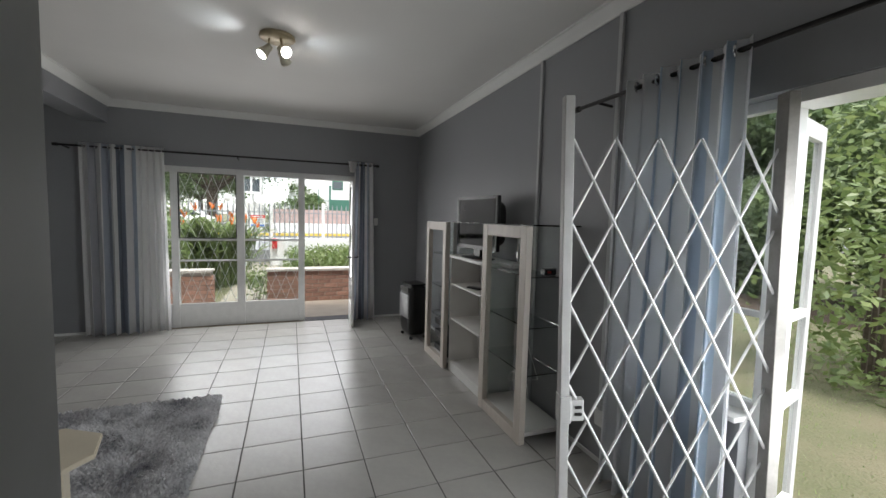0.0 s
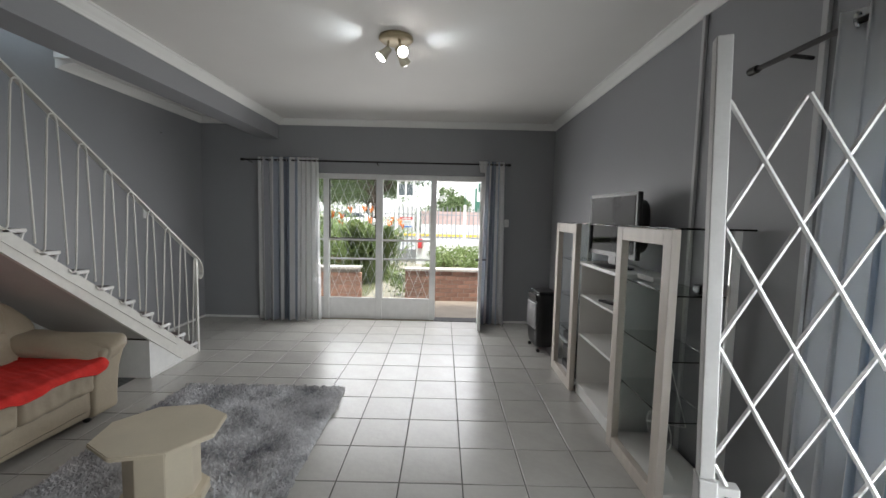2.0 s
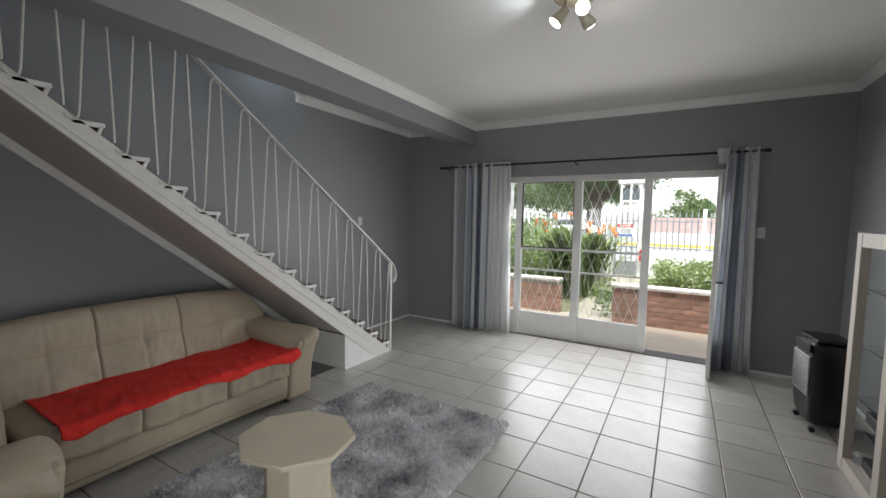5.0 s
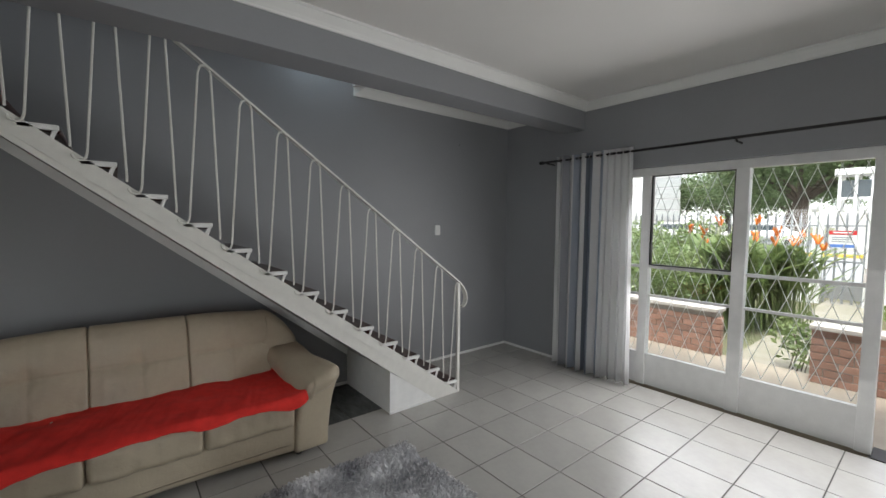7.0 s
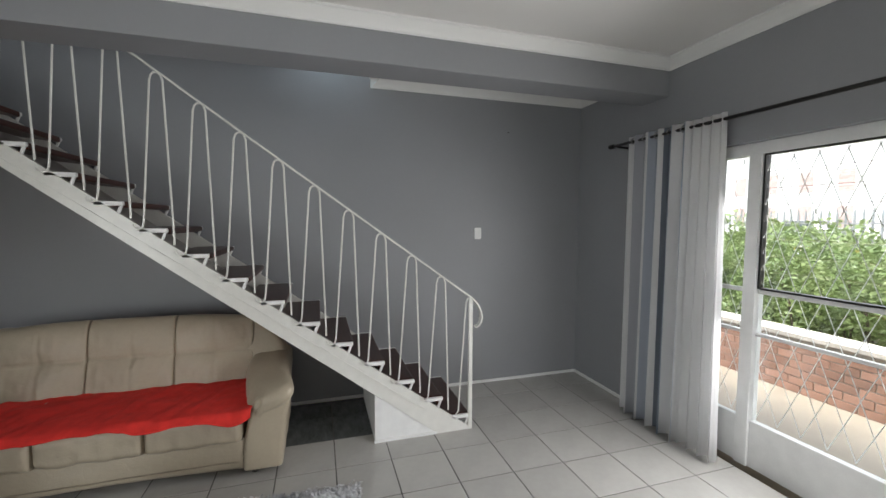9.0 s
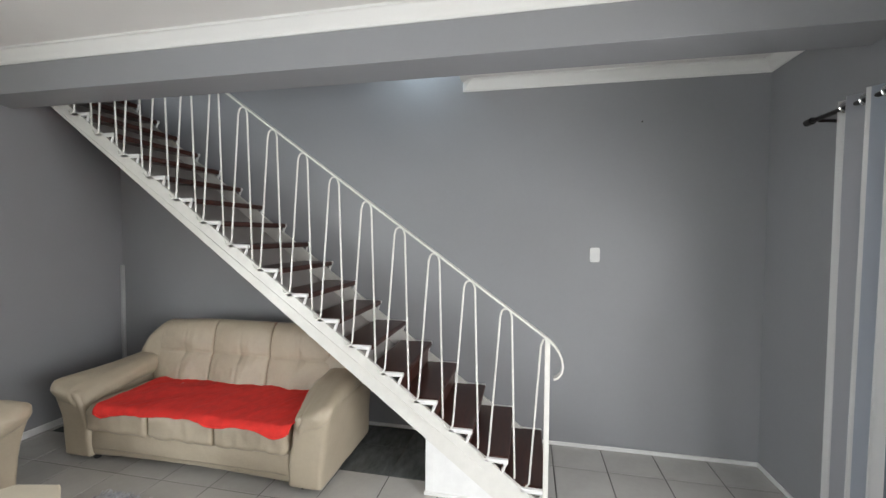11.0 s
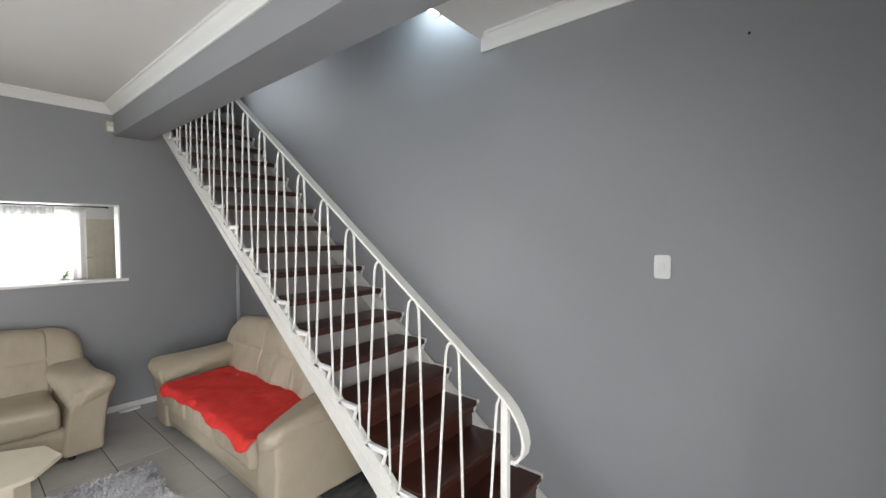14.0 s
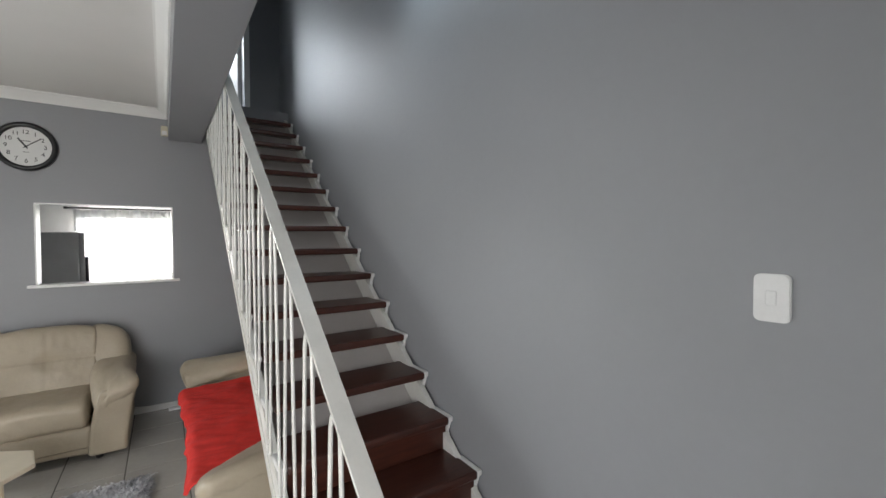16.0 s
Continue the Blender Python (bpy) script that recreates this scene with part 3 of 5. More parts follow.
# ---- curtains ----
def curtain(name, label, axis, base, a, b, z0, z1, folds, depth, material, flare=1.0, period=0.42, offset=0.0, group="", rings=0):
    """A hanging pleated cloth from a to b along an axis."""
    bm = bmesh.new()
    uvl = bm.loops.layers.uv.new("UVMap")
    nu, nv = folds * 12, 14
    grid, us = [], []
    rnd = random.Random(name + axis + str(a))
    ph = [rnd.uniform(-0.5, 0.5) for _ in range(folds + 2)]
    u, last = 0.0, None
    for i in range(nu + 1):
        f = i / nu
        s = f * folds
        k = int(min(s, folds - 1e-6))
        w = ph[k] * (1 - (s - k)) + ph[k + 1] * (s - k)
        col = []
        for j in range(nv + 1):
            g = j / nv
            amp = depth * (0.55 + 0.55 * g) * (1 + 0.35 * w)
            off = amp * math.sin(2 * math.pi * s + 0.6 * w + 0.3 * g * w)
            mid = (a + b) / 2
            along = mid + (a + (b - a) * f - mid) * (1 + (flare - 1) * g) + 0.012 * w * g + 0.35 * amp * math.sin(4 * math.pi * s)
            z = z1 + (z0 - z1) * g + (0.012 * math.sin(2 * math.pi * s) if j == nv else 0)
            col.append(bm.verts.new((along - a, off, z) if axis == "x" else (off, along - a, z)))
        p = (f * (b - a), depth * math.sin(2 * math.pi * s))
        if last:
            u += math.hypot(p[0] - last[0], p[1] - last[1])
        last = p
        us.append(u / period + offset)
        grid.append(col)
    for i in range(nu):
        for j in range(nv):
            fc = bm.faces.new((grid[i][j], grid[i + 1][j], grid[i + 1][j + 1], grid[i][j + 1]))
            for lp, uu in zip(fc.loops, (us[i], us[i + 1], us[i + 1], us[i])):
                lp[uvl].uv = (uu, 0)
    at = (a, base, 0) if axis == "x" else (base, a, 0)
    t = thing(name, label, "curtain", at, group=group)
    cl = part("cloth", bm, material, t, "", True)
    sol = cl.modifiers.new("thick", "SOLIDIFY")
    sol.thickness = 0.003
    for k in range(rings):
        q = (k + 0.5) / rings * (b - a)
        bm = bmesh.new()
        c = (q, 0, z1 - 0.045) if axis == "x" else (0, q, z1 - 0.045)
        pts = []
        for d in range(0, 361, 30):
            e1, e2 = 0.026 * math.cos(radians(d)), 0.026 * math.sin(radians(d))
            pts.append((c[0] + (0 if axis == "x" else 0) + (0.012 * math.cos(radians(d)) if axis == "x" else e1), c[1] + (e1 if axis == "x" else 0.012 * math.cos(radians(d))), c[2] + e2))
        part("eyelet", tube(bm, pts, 0.006, 6), CHROME, t)
    return t


def pole(name, label, pts, at, marks=()):
    t = thing(name, label, "curtain rod", at)
    part("pole", tube(bmesh.new(), pts, 0.0125, 10), IRON, t, "", True)
    d = (Vector(pts[-1]) - Vector(pts[0])).normalized()
    for p, s in ((pts[0], -1), (pts[-1], 1)):
        q = Vector(p)
        part("finial", tube(bmesh.new(), [q, q + d * s * 0.02, q + d * s * 0.03, q + d * s * 0.05], 0.02, 10), IRON, t)
    for mk in marks:
        part("bracket", tube(bmesh.new(), mk, 0.009, 6), IRON, t)
    return t


RZ = 2.405
pole("curtain_rod", "dark metal curtain rod above the front window", [(0, 0, 0), (3.88, 0, 0)], (-2.53, N - 0.15, RZ),
     marks=[[(0.05, 0, -0.012), (0.05, 0.15, -0.02)], [(1.96, 0, -0.012), (1.96, 0.02, -0.028), (1.96, 0.15, -0.028)], [(3.75, 0, -0.012), (3.75, 0.15, -0.02)]])
curtain("curtain", "striped white and grey curtain gathered beside the front window", "x", N - 0.15, -2.33, -1.70, 0.02, RZ + 0.045, 5, 0.05, CURTAIN, 0.97, 1.22, 0.0, "eyelet curtains", 5)
curtain("sheer_curtain", "white sheer curtain hanging beside the front window", "x", N - 0.145, -1.73, -1.44, 0.03, RZ + 0.045, 4, 0.03, SHEER, 1.25, group="sheers")
curtain("curtain", "striped grey curtain gathered behind the open front door", "x", N - 0.15, 1.03, 1.31, 0.02, RZ + 0.045, 4, 0.05, CURTAIN, 1.35, 1.0, 0.3, "eyelet curtains", 3)
curtain("sheer_curtain", "white sheer scrap hooked over the curtain rod", "x", N - 0.17, 0.93, 1.06, RZ - 0.12, RZ + 0.045, 2, 0.03, SHEER, 0.6, group="sheers")
pole("curtain_rod", "dark speckled curtain rod above the garden doorway", [(0, 0, 0), (0, 2.2, 0)], (E - 0.1, 0.3, 2.405),
     marks=[[(0, 2.0, -0.012), (0.1, 2.0, -0.02)], [(0, 0.3, -0.012), (0.1, 0.3, -0.02)]])
curtain("curtain", "striped white and blue-grey curtain beside the garden doorway", "y", E - 0.11, 1.37, 2.06, 0.03, 2.45, 6, 0.062, BLUECURTAIN, 1.05, 0.62, 0.1, "eyelet curtains", 5)

# ---- the garden doorway: side window, open leaf, trellis gate ----
sw = thing("window_2", "white framed side window beside the garden doorway", "window", (E + 0.12, 0, 0), kind="structure")
part("window_frame", fr((-0.05, 0.05, 1.29, 1.36, 0.0, 2.21)), WHITE, sw)
part("window_frame", fr((-0.03, 0.03, 1.36, 2.1, 2.16, 2.21)), WHITE, sw)
part("window_frame", fr((-0.03, 0.03, 1.36, 2.1, 0.74, 0.79)), WHITE, sw)
part("window_sill", fr((-0.16, 0.12, 1.36, 2.1, 0.715, 0.74)), WHITE, sw)
part("mullion", fr((-0.02, 0.02, 1.55, 1.58, 0.79, 2.16)), WHITE, sw)
part("glazing_bar", fr((-0.015, 0.015, 1.36, 2.1, 1.2, 1.23)), WHITE, sw)
for y0, y1 in ((1.36, 1.55), (1.58, 2.1)):
    p = part("pane", boxes((-0.003, 0.003, y0, y1, 0.79, 2.16)), GLASS, sw)
    p.visible_shadow = False
setting("door_frame", boxes((E + 0.02, E + 0.2, 0.15, 1.288, 2.15, 2.208), (E + 0.02, E + 0.2, 0.1, 0.15, 0, 2.21)), WHITE, "white painted garden door frame", "door frame")
gd = thing("garden_door", "white glazed garden door standing open outwards", "door", (E + 0.2, 1.335, 0.03), turn=15)
for nm, row in (("stile", (0, 0.06, -0.02, 0.02, 0, 2.1)), ("stile", (0.3, 0.36, -0.02, 0.02, 0, 2.1)), ("rail", (0.06, 0.3, -0.02, 0.02, 2.02, 2.1)), ("rail", (0.06, 0.3, -0.02, 0.02, 0, 0.2)), ("rail", (0.06, 0.3, -0.02, 0.02, 1.15, 1.19)), ("rail", (0.06, 0.3, -0.02, 0.02, 0.72, 0.76))):
    part(nm, fr(row), WHITE, gd)
for z0, z1 in ((0.2, 0.72), (0.76, 1.15), (1.19, 2.02)):
    p = part("pane", boxes((0.06, 0.3, -0.003, 0.003, z0, z1)), GLASS, gd)
    p.visible_shadow = False
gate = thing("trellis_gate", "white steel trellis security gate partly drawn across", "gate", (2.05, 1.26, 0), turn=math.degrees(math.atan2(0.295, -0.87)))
GL = 0.918
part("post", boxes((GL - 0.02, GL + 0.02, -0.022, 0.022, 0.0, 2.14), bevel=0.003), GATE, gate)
# hinge post, coloured darker as it looks in shade
part("post", boxes((-0.03, 0.02, -0.03, 0.03, 0.0, 2.16), bevel=0.003), SHADEDGATE, gate, "hinge post with its shade put into the colour")
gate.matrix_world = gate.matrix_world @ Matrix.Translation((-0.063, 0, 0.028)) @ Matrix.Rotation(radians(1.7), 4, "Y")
px, pz, z0, z1 = 0.18, 0.345, 0.04, 1.97
for sgn in (1, -1):
    for k in range(-14, 20):
        x = k * px
        sl = -sgn * px / pz
        lo, hi = sorted(((0.02 - x) / sl, (GL - 0.02 - x) / sl))
        t0, t1 = max(0.0, lo), min(z1 - z0, hi)
        if t1 - t0 > 0.05:
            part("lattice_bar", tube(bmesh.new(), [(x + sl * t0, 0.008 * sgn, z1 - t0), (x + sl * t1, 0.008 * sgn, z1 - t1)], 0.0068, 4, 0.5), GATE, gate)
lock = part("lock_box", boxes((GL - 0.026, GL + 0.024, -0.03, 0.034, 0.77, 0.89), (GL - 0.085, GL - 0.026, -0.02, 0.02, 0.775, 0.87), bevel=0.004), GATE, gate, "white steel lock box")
part("catch", boxes((GL - 0.075, GL - 0.045, -0.023, 0.023, 0.8, 0.814), (GL - 0.075, GL - 0.045, -0.023, 0.023, 0.83, 0.844)), IRON, lock)
part("handle", boxes((GL - 0.024, GL - 0.018, -0.012, 0.012, 1.54, 1.66)), IRON, gate)


# ---- sofas ----
def sofa(name, label, at, turn, seats, seat_w, group="leather suite"):
    """A leather sofa: x along its width, its front towards -y, its base at the floor."""
    t = thing(name, label, "sofa" if seats > 1 else "armchair", at, turn, group)
    w = seats * seat_w
    half = w / 2
    def base_warp(q):
        if q.y < -0.3:
            q.y -= 0.012 * (1 - (q.z / 0.115) ** 2) + 0.006 * noise.noise(Vector((q.x * 6, q.z * 9, 2)))
            if q.z < -0.05:
                q.z += 0.03 * (1 - min(1, (q.x / (half + 0.1)) ** 2))
        return q
    bm = pad((0, -0.01, 0.168), (half + 0.02, 0.405, 0.118), (0.02, 0.03, 0.035), 30, base_warp)
    part("base", bm, LEATHER, t, "", True)
    for k in range(seats):
        cx = -half + seat_w * (k + 0.5)
        rnd = random.Random(k + seats)
        a, b = rnd.uniform(0, 6), rnd.uniform(0, 6)

        def seat_warp(q, a=a, b=b):
            q.z += 0.012 * noise.noise(Vector((q.x * 7 + a, q.y * 7 + b, 0))) + 0.004 * noise.noise(Vector((q.x * 30 + a, q.y * 18 + b, 3)))
            if q.z > 0:
                q.z += 0.018 * (1 - (2 * q.x / seat_w) ** 2) - 0.008
            if q.y < -0.22:
                q.z -= 0.36 * (q.y + 0.22) ** 2
                q.y -= 0.009 * noise.noise(Vector((q.x * 14, q.z * 10, a))) + 0.004 * noise.noise(Vector((q.x * 30, q.z * 16, b)))
            return q
        part("seat_cushion", pad((cx, -0.105 if seats > 1 else -0.075, 0.372), (seat_w / 2 + 0.003, 0.375 if seats > 1 else 0.345, 0.108), (0.03 if seats > 1 else 0.05, 0.085, 0.06), 34, seat_warp), LEATHER, t, "", True)

        def back_warp(q, k=k, cx=cx, a=a):
            x, z = q.x, q.z
            front = max(0.0, -q.y / 0.14)
            q.y += front * (0.022 * math.exp(-(x * x + (z - 0.02) ** 2) / 0.004) + 0.009 * math.exp(-(x / 0.009) ** 2) + 0.011 * math.exp(-((z - 0.02) / 0.009) ** 2) + 0.010 * math.exp(-((z - 0.02) / 0.06) ** 2) - 0.012 * math.cos(6 * x / seat_w))
            q.y += 0.010 * noise.noise(Vector((x * 6 + a, z * 6, 1))) + 0.004 * noise.noise(Vector((x * 25 + a, z * 14, 5)))
            end = abs(cx + x) / half
            q.z -= (0.075 if z > 0 else 0) * max(0, end - 0.3) ** 2 * (z / 0.3)
            return q
        m = Matrix.Rotation(radians(-14), 4, "X")
        p = part("back_cushion", pad((cx, 0.27, 0.665), (seat_w / 2 + 0.006, 0.145, 0.31), (0.02, 0.09, 0.1), 56, back_warp, m), LEATHER, t, "", True)
        part("button", lathe(bmesh.new(), [(0.002, -0.006), (0.010, -0.003), (0.012, 0.003), (0.004, 0.006)], 10, (cx, 0.158, 0.655), Matrix.Rotation(radians(76), 4, "X")), LEATHER, p, "", True)
    for s in (-1, 1):
        def wing_warp(q, s=s):
            f = (q.x * s + 0.14) / 0.28
            if q.z > 0:
                q.z -= (0.2 if seats > 1 else 0.07) * max(0, f) ** 1.8 * q.z / 0.29
            q.y += 0.008 * noise.noise(Vector((q.x * 9, q.z * 8, s)))
            return q
        part("back_wing", puff((s * (half + 0.07), 0.285, 0.645), (0.17, 0.14, 0.325), 3.6, 16, wing_warp, Matrix.Rotation(radians(-14), 4, "X")), LEATHER, t, "", True)

        def arm_warp(q, s=s):
            f = max(0.0, min(1.0, (-q.y + 0.05) / 0.5))
            f = f * f * (3 - 2 * f)
            q.z *= 1 - 0.12 * f
            q.z += 0.42 * f * (s * q.x - 0.04) + 0.035 * (q.y / 0.47)
            q.x += s * 0.055 * f
            if q.y < -0.25:
                q.z -= (0.5 if s * q.x > 0 else 1.3) * (-q.y - 0.25) ** 2
            if q.z < -0.02 and q.y < -0.25:
                q.y += 0.35 * (-q.z - 0.02)
            q.z += 0.006 * noise.noise(Vector((q.x * 12, q.y * 9, s))) + 0.003 * noise.noise(Vector((q.x * 30, q.y * 26, s)))
            q.x += 0.006 * noise.noise(Vector((q.z * 15, q.y * 11, s + 3)))
            return q
        arm = part("arm", pad((s * (half + 0.125), -0.06, 0.575), (0.148, 0.445, 0.085), (0.10, 0.07, 0.075), 30, arm_warp), LEATHER, t, "", True)

        def panel_warp(q, s=s):
            f = (q.z + 0.255) / 0.51
            g = max(0.0, min(1.0, (-q.y + 0.05) / 0.4))
            q.x += s * (0.03 + 0.05 * g) * f * f
            q.z += 0.4 * g * max(0.0, f - 0.4) * s * q.x
            if q.y < 0:
                q.y -= 0.035 * max(0, f - 0.6) / 0.4
            q.x += 0.004 * noise.noise(Vector((q.z * 9, q.y * 8, s)))
            return q
        part("arm_panel", pad((s * (half + 0.122), -0.025, 0.305), (0.125, 0.42, 0.255), (0.03, 0.035, 0.03), 18, panel_warp), LEATHER, arm, "", True)
        for y in (-0.34, 0.34):
            part("foot", lathe(bmesh.new(), [(0.022, 0), (0.028, 0.015), (0.024, 0.055)], 12, (s * (half + 0.06), y, 0)), BLACK, t, "black round foot")
    bm = puff((0, 0.40, 0.5), (half + 0.14, 0.06, 0.4), 6, 10, None, Matrix.Rotation(radians(-10), 4, "X"))
    part("back_panel", bm, LEATHER, t, "", True)
    return t


sofa("sofa", "three-seat beige leather sofa with a red throw beside the stairs", (-2.62, 2.525, 0), 90, 3, 0.545)
sofa("armchair", "wide beige leather armchair against the hatch wall", (-1.19, 1.245, 0), 180, 1, 0.64)

# the red throw over the long sofa's seat
bm = bmesh.new()
nx, ny = 200, 60
g = []
for i in range(nx + 1):
    u = i / nx
    y = 1.85 + u * 1.56
    front = -2.145 + 0.02 * math.exp(-((u - 0.97) / 0.06) ** 2) + 0.015 * math.exp(-((u - 0.03) / 0.05) ** 2) + 0.008 * math.sin(u * 9.5) + 0.006 * math.sin(u * 21 + 1) + 0.008 * noise.noise(Vector((u * 14, 0.3, 7)))
    hang = 0.012 + 0.012 * math.sin(u * 11 + 0.5) + 0.05 * math.exp(-((u - 0.93) / 0.08) ** 2) + 0.035 * math.exp(-((u - 0.03) / 0.05) ** 2) + 0.02 * math.exp(-((u - 0.6) / 0.04) ** 2)
    row = []
    for j in range(ny + 1):
        v = j / ny
        if v < 0.14:
            x, z = -2.86 + 0.01 * v, 0.62 - 0.122 * v / 0.14
        elif v < 0.8:
            f = (v - 0.14) / 0.66
            x, z = -2.85 + (front + 2.85) * f, 0.492 + 0.012 * math.sin(f * 3)
        else:
            f = (v - 0.8) / 0.2
            x, z = front + 0.035 * math.sin(f * 1.5), 0.49 - hang * f ** 1.2 - 0.02 * f
        z += 0.014 * noise.noise(Vector((x * 7, y * 5, 0))) + 0.006 * noise.noise(Vector((x * 9 + y * 14, y * 5 - x * 4, 4))) + 0.0022 * noise.noise(Vector((x * 14 + y * 40, y * 9, 9)))
        z += (0.012 * max(0, (abs(u - 0.5) - 0.43) / 0.07)) if abs(u - 0.5) > 0.43 else 0
        row.append(bm.verts.new((x + 0.008 * noise.noise(Vector((y * 14, z * 20, 2))) + 2.5, y - 2.5, z)))
    g.append(row)
for i in range(nx):
    for j in range(ny):
        bm.faces.new((g[i][j], g[i + 1][j], g[i + 1][j + 1], g[i][j + 1]))
hem = [row[-1].co.copy() for row in g][::3]
throw = tagged(part("throw", bm, RED, None, "", True), "rumpled bright red throw spread over the sofa seat", "throw")
throw.location = (-2.5, 2.5, 0)
part("hem", tube(bmesh.new(), hem, 0.005, 5), RED, throw, "stitched red edge", True)
sol = throw.modifiers.new("thick", "SOLIDIFY")
sol.thickness, sol.offset = 0.006, 1

# ---- rug ----
rug = thing("rug", "grey and white shaggy rug on the tiles", "rug", (-1.17, 3.1, 0))
bm = bmesh.new()
box(bm, -0.73, 0.72, -0.93, 0.93, 0.002, 0.014, 0.004)
part("backing", bm, RUG, rug)
rnd = random.Random(4)
vs, fs = [], []
for _ in range(26000):
    x, y = rnd.uniform(-0.74, 0.73), rnd.uniform(-0.95, 0.95)
    d = noise.noise(Vector((x * 3.2, y * 3.2, 0)))
    a = 2.2 + 2.6 * d + rnd.uniform(-0.9, 0.9)
    h = rnd.uniform(0.02, 0.045)
    ln = rnd.uniform(0.03, 0.06)
    wd = rnd.uniform(0.004, 0.009)
    px_, py_ = -math.sin(a) * wd, math.cos(a) * wd
    dx, dy = math.cos(a) * ln, math.sin(a) * ln
    k = len(vs)
    vs += [(x - px_, y - py_, 0.012), (x + px_, y + py_, 0.012), (x + dx * 0.6 + px_ * 0.7, y + dy * 0.6 + py_ * 0.7, h), (x + dx * 0.6 - px_ * 0.7, y + dy * 0.6 - py_ * 0.7, h), (x + dx, y + dy, h * 0.75)]
    fs += [(k, k + 1, k + 2, k + 3), (k + 3, k + 2, k + 4)]
me = bpy.data.meshes.new("shag")
me.from_pydata(vs, [], fs)
me.materials.append(RUG)
pile = new("shag", me)
pile.parent = rug
tagged(pile, "tufted grey pile", kind="stuff")

# ---- octagonal table ----
tab = thing("side_table", "cream octagonal pedestal table standing on the rug", "table", (-1.08, 2.52, 0.0), 12)
octo = lambda r, sx=1.0, n=8, o=22.5: [(sx * r * math.cos(radians(o + 360 / n * k)), r * math.sin(radians(o + 360 / n * k))) for k in range(n)]
def bev(bm, o):
    bmesh.ops.bevel(bm, geom=bm.edges[:], offset=o, segments=2, affect="EDGES")
    return bm
part("tabletop", bev(prism(octo(0.29, 1.1), "z", 0.43, 0.455), 0.005), TABLE, tab)
part("pedestal", bev(prism(octo(0.165, 1.1), "z", 0.09, 0.43), 0.003), TABLE, tab)
part("foot", bev(prism(octo(0.205, 1.1), "z", 0.035, 0.1), 0.006), TABLE, tab)

# ---- cabinets on the east wall ----
CX0, CX1 = 1.655, 2.05


def glass_cabinet(y0, y1, label):
    t = thing("display_cabinet", label, "cabinet", (CX0, y0, 0), group="display cabinets")
    d, w, h, s = CX1 - CX0, y1 - y0, 1.59, 0.085
    part("stile", fr((0, 0.05, 0, s, 0, h)), CABWOOD, t)
    part("stile", fr((0, 0.05, w - s, w, 0, h)), CABWOOD, t)
    part("rail", fr((0.002, 0.048, s, w - s, h - 0.09, h)), CABWOOD, t)
    part("rail", fr((0.002, 0.048, s, w - s, 0.0, 0.09)), CABWOOD, t)
    part("bottom", boxes((0.05, d - 0.012, 0.002, w - 0.002, 0.06, 0.09)), SHELF, t)
    part("post", fr((d - 0.06, d - 0.013, 0, 0.03, 0.09, h)), SHELF, t)
    part("post", fr((d - 0.06, d - 0.013, w - 0.03, w, 0.09, h)), SHELF, t)
    for y in (0.012, w - 0.018):
        part("side_glass", boxes((0.052, d - 0.062, y, y + 0.005, 0.09, h)), SMOKED, t)
    for z in (0.5, 0.85, 1.22):
        part("glass_shelf", boxes((0.06, d - 0.065, 0.02, w - 0.02, z, z + 0.007)), SMOKED, t, "glass shelf")
    for z in (0.48, 0.83, 1.2):
        for y in (0.04, w - 0.05):
            part("shelf_pin", tube(bmesh.new(), [(0.05, y, z), (0.07, y, z)], 0.006), CHROME, t)
    return t


glass_cabinet(4.16, 4.8, "cream wooden display cabinet with glass sides, empty")
glass_cabinet(2.58, 3.27, "cream wooden display cabinet with glass sides and a trailing cable")
bk = thing("bookshelf", "low white open bookshelf between two display cabinets", "bookshelf", (1.71, 3.30, 0))
w, d = 0.83, 0.34
part("side", boxes((0, d, 0, 0.018, 0, 1.22)), SHELF, bk)
part("side", boxes((0, d, w - 0.018, w, 0, 1.22)), SHELF, bk)
part("top", fr((-0.015, d, -0.01, w + 0.01, 1.221, 1.25)), SHELF, bk)
part("back", boxes((d - 0.008, d, 0.018, w - 0.018, 0.08, 1.22)), SHELF, bk)
part("plinth", boxes((0.01, 0.026, 0.018, w - 0.018, 0, 0.085)), SHELF, bk)
for z in (0.087, 0.56, 0.93):
    part("shelf", boxes((0.005, d - 0.009, 0.019, w - 0.019, z, z + 0.018)), SHELF, bk)
gt = tagged(part("glass_top", boxes((CX0 - 0.005, CX1, 2.5, 4.8, 1.592, 1.602), bevel=0.002), SMOKED), "long clear glass sheet resting on the display cabinets", "glass top")
TVY, TVW = 3.735, 0.355
tv = thing("television", "small black flat television on the bookshelf", "television", (1.82, TVY, 1.251), turn=-82.5)
tvp = part("casing", boxes((-TVW, TVW, -0.02, 0.02, 0.085, 0.6), bevel=0.012), BLACK, tv)
part("back_housing", puff((0, 0.06, 0.34), (TVW - 0.02, 0.06, 0.22), 5, 8), BLACK, tv, "", True)
part("screen", boxes((0.035 - TVW, TVW - 0.035, -0.0235, -0.0205, 0.125, 0.57)), GLOSSBLACK, tv, "glossy dark screen")
part("bezel", boxes((0.005 - TVW, TVW - 0.005, -0.024, -0.0205, 0.58, 0.597), (0.005 - TVW, TVW - 0.005, -0.024, -0.0205, 0.089, 0.104), (0.005 - TVW, 0.023 - TVW, -0.024, -0.0205, 0.104, 0.58), (TVW - 0.023, TVW - 0.005, -0.024, -0.0205, 0.104, 0.58)), BLACK, tv, "glossy black bezel")
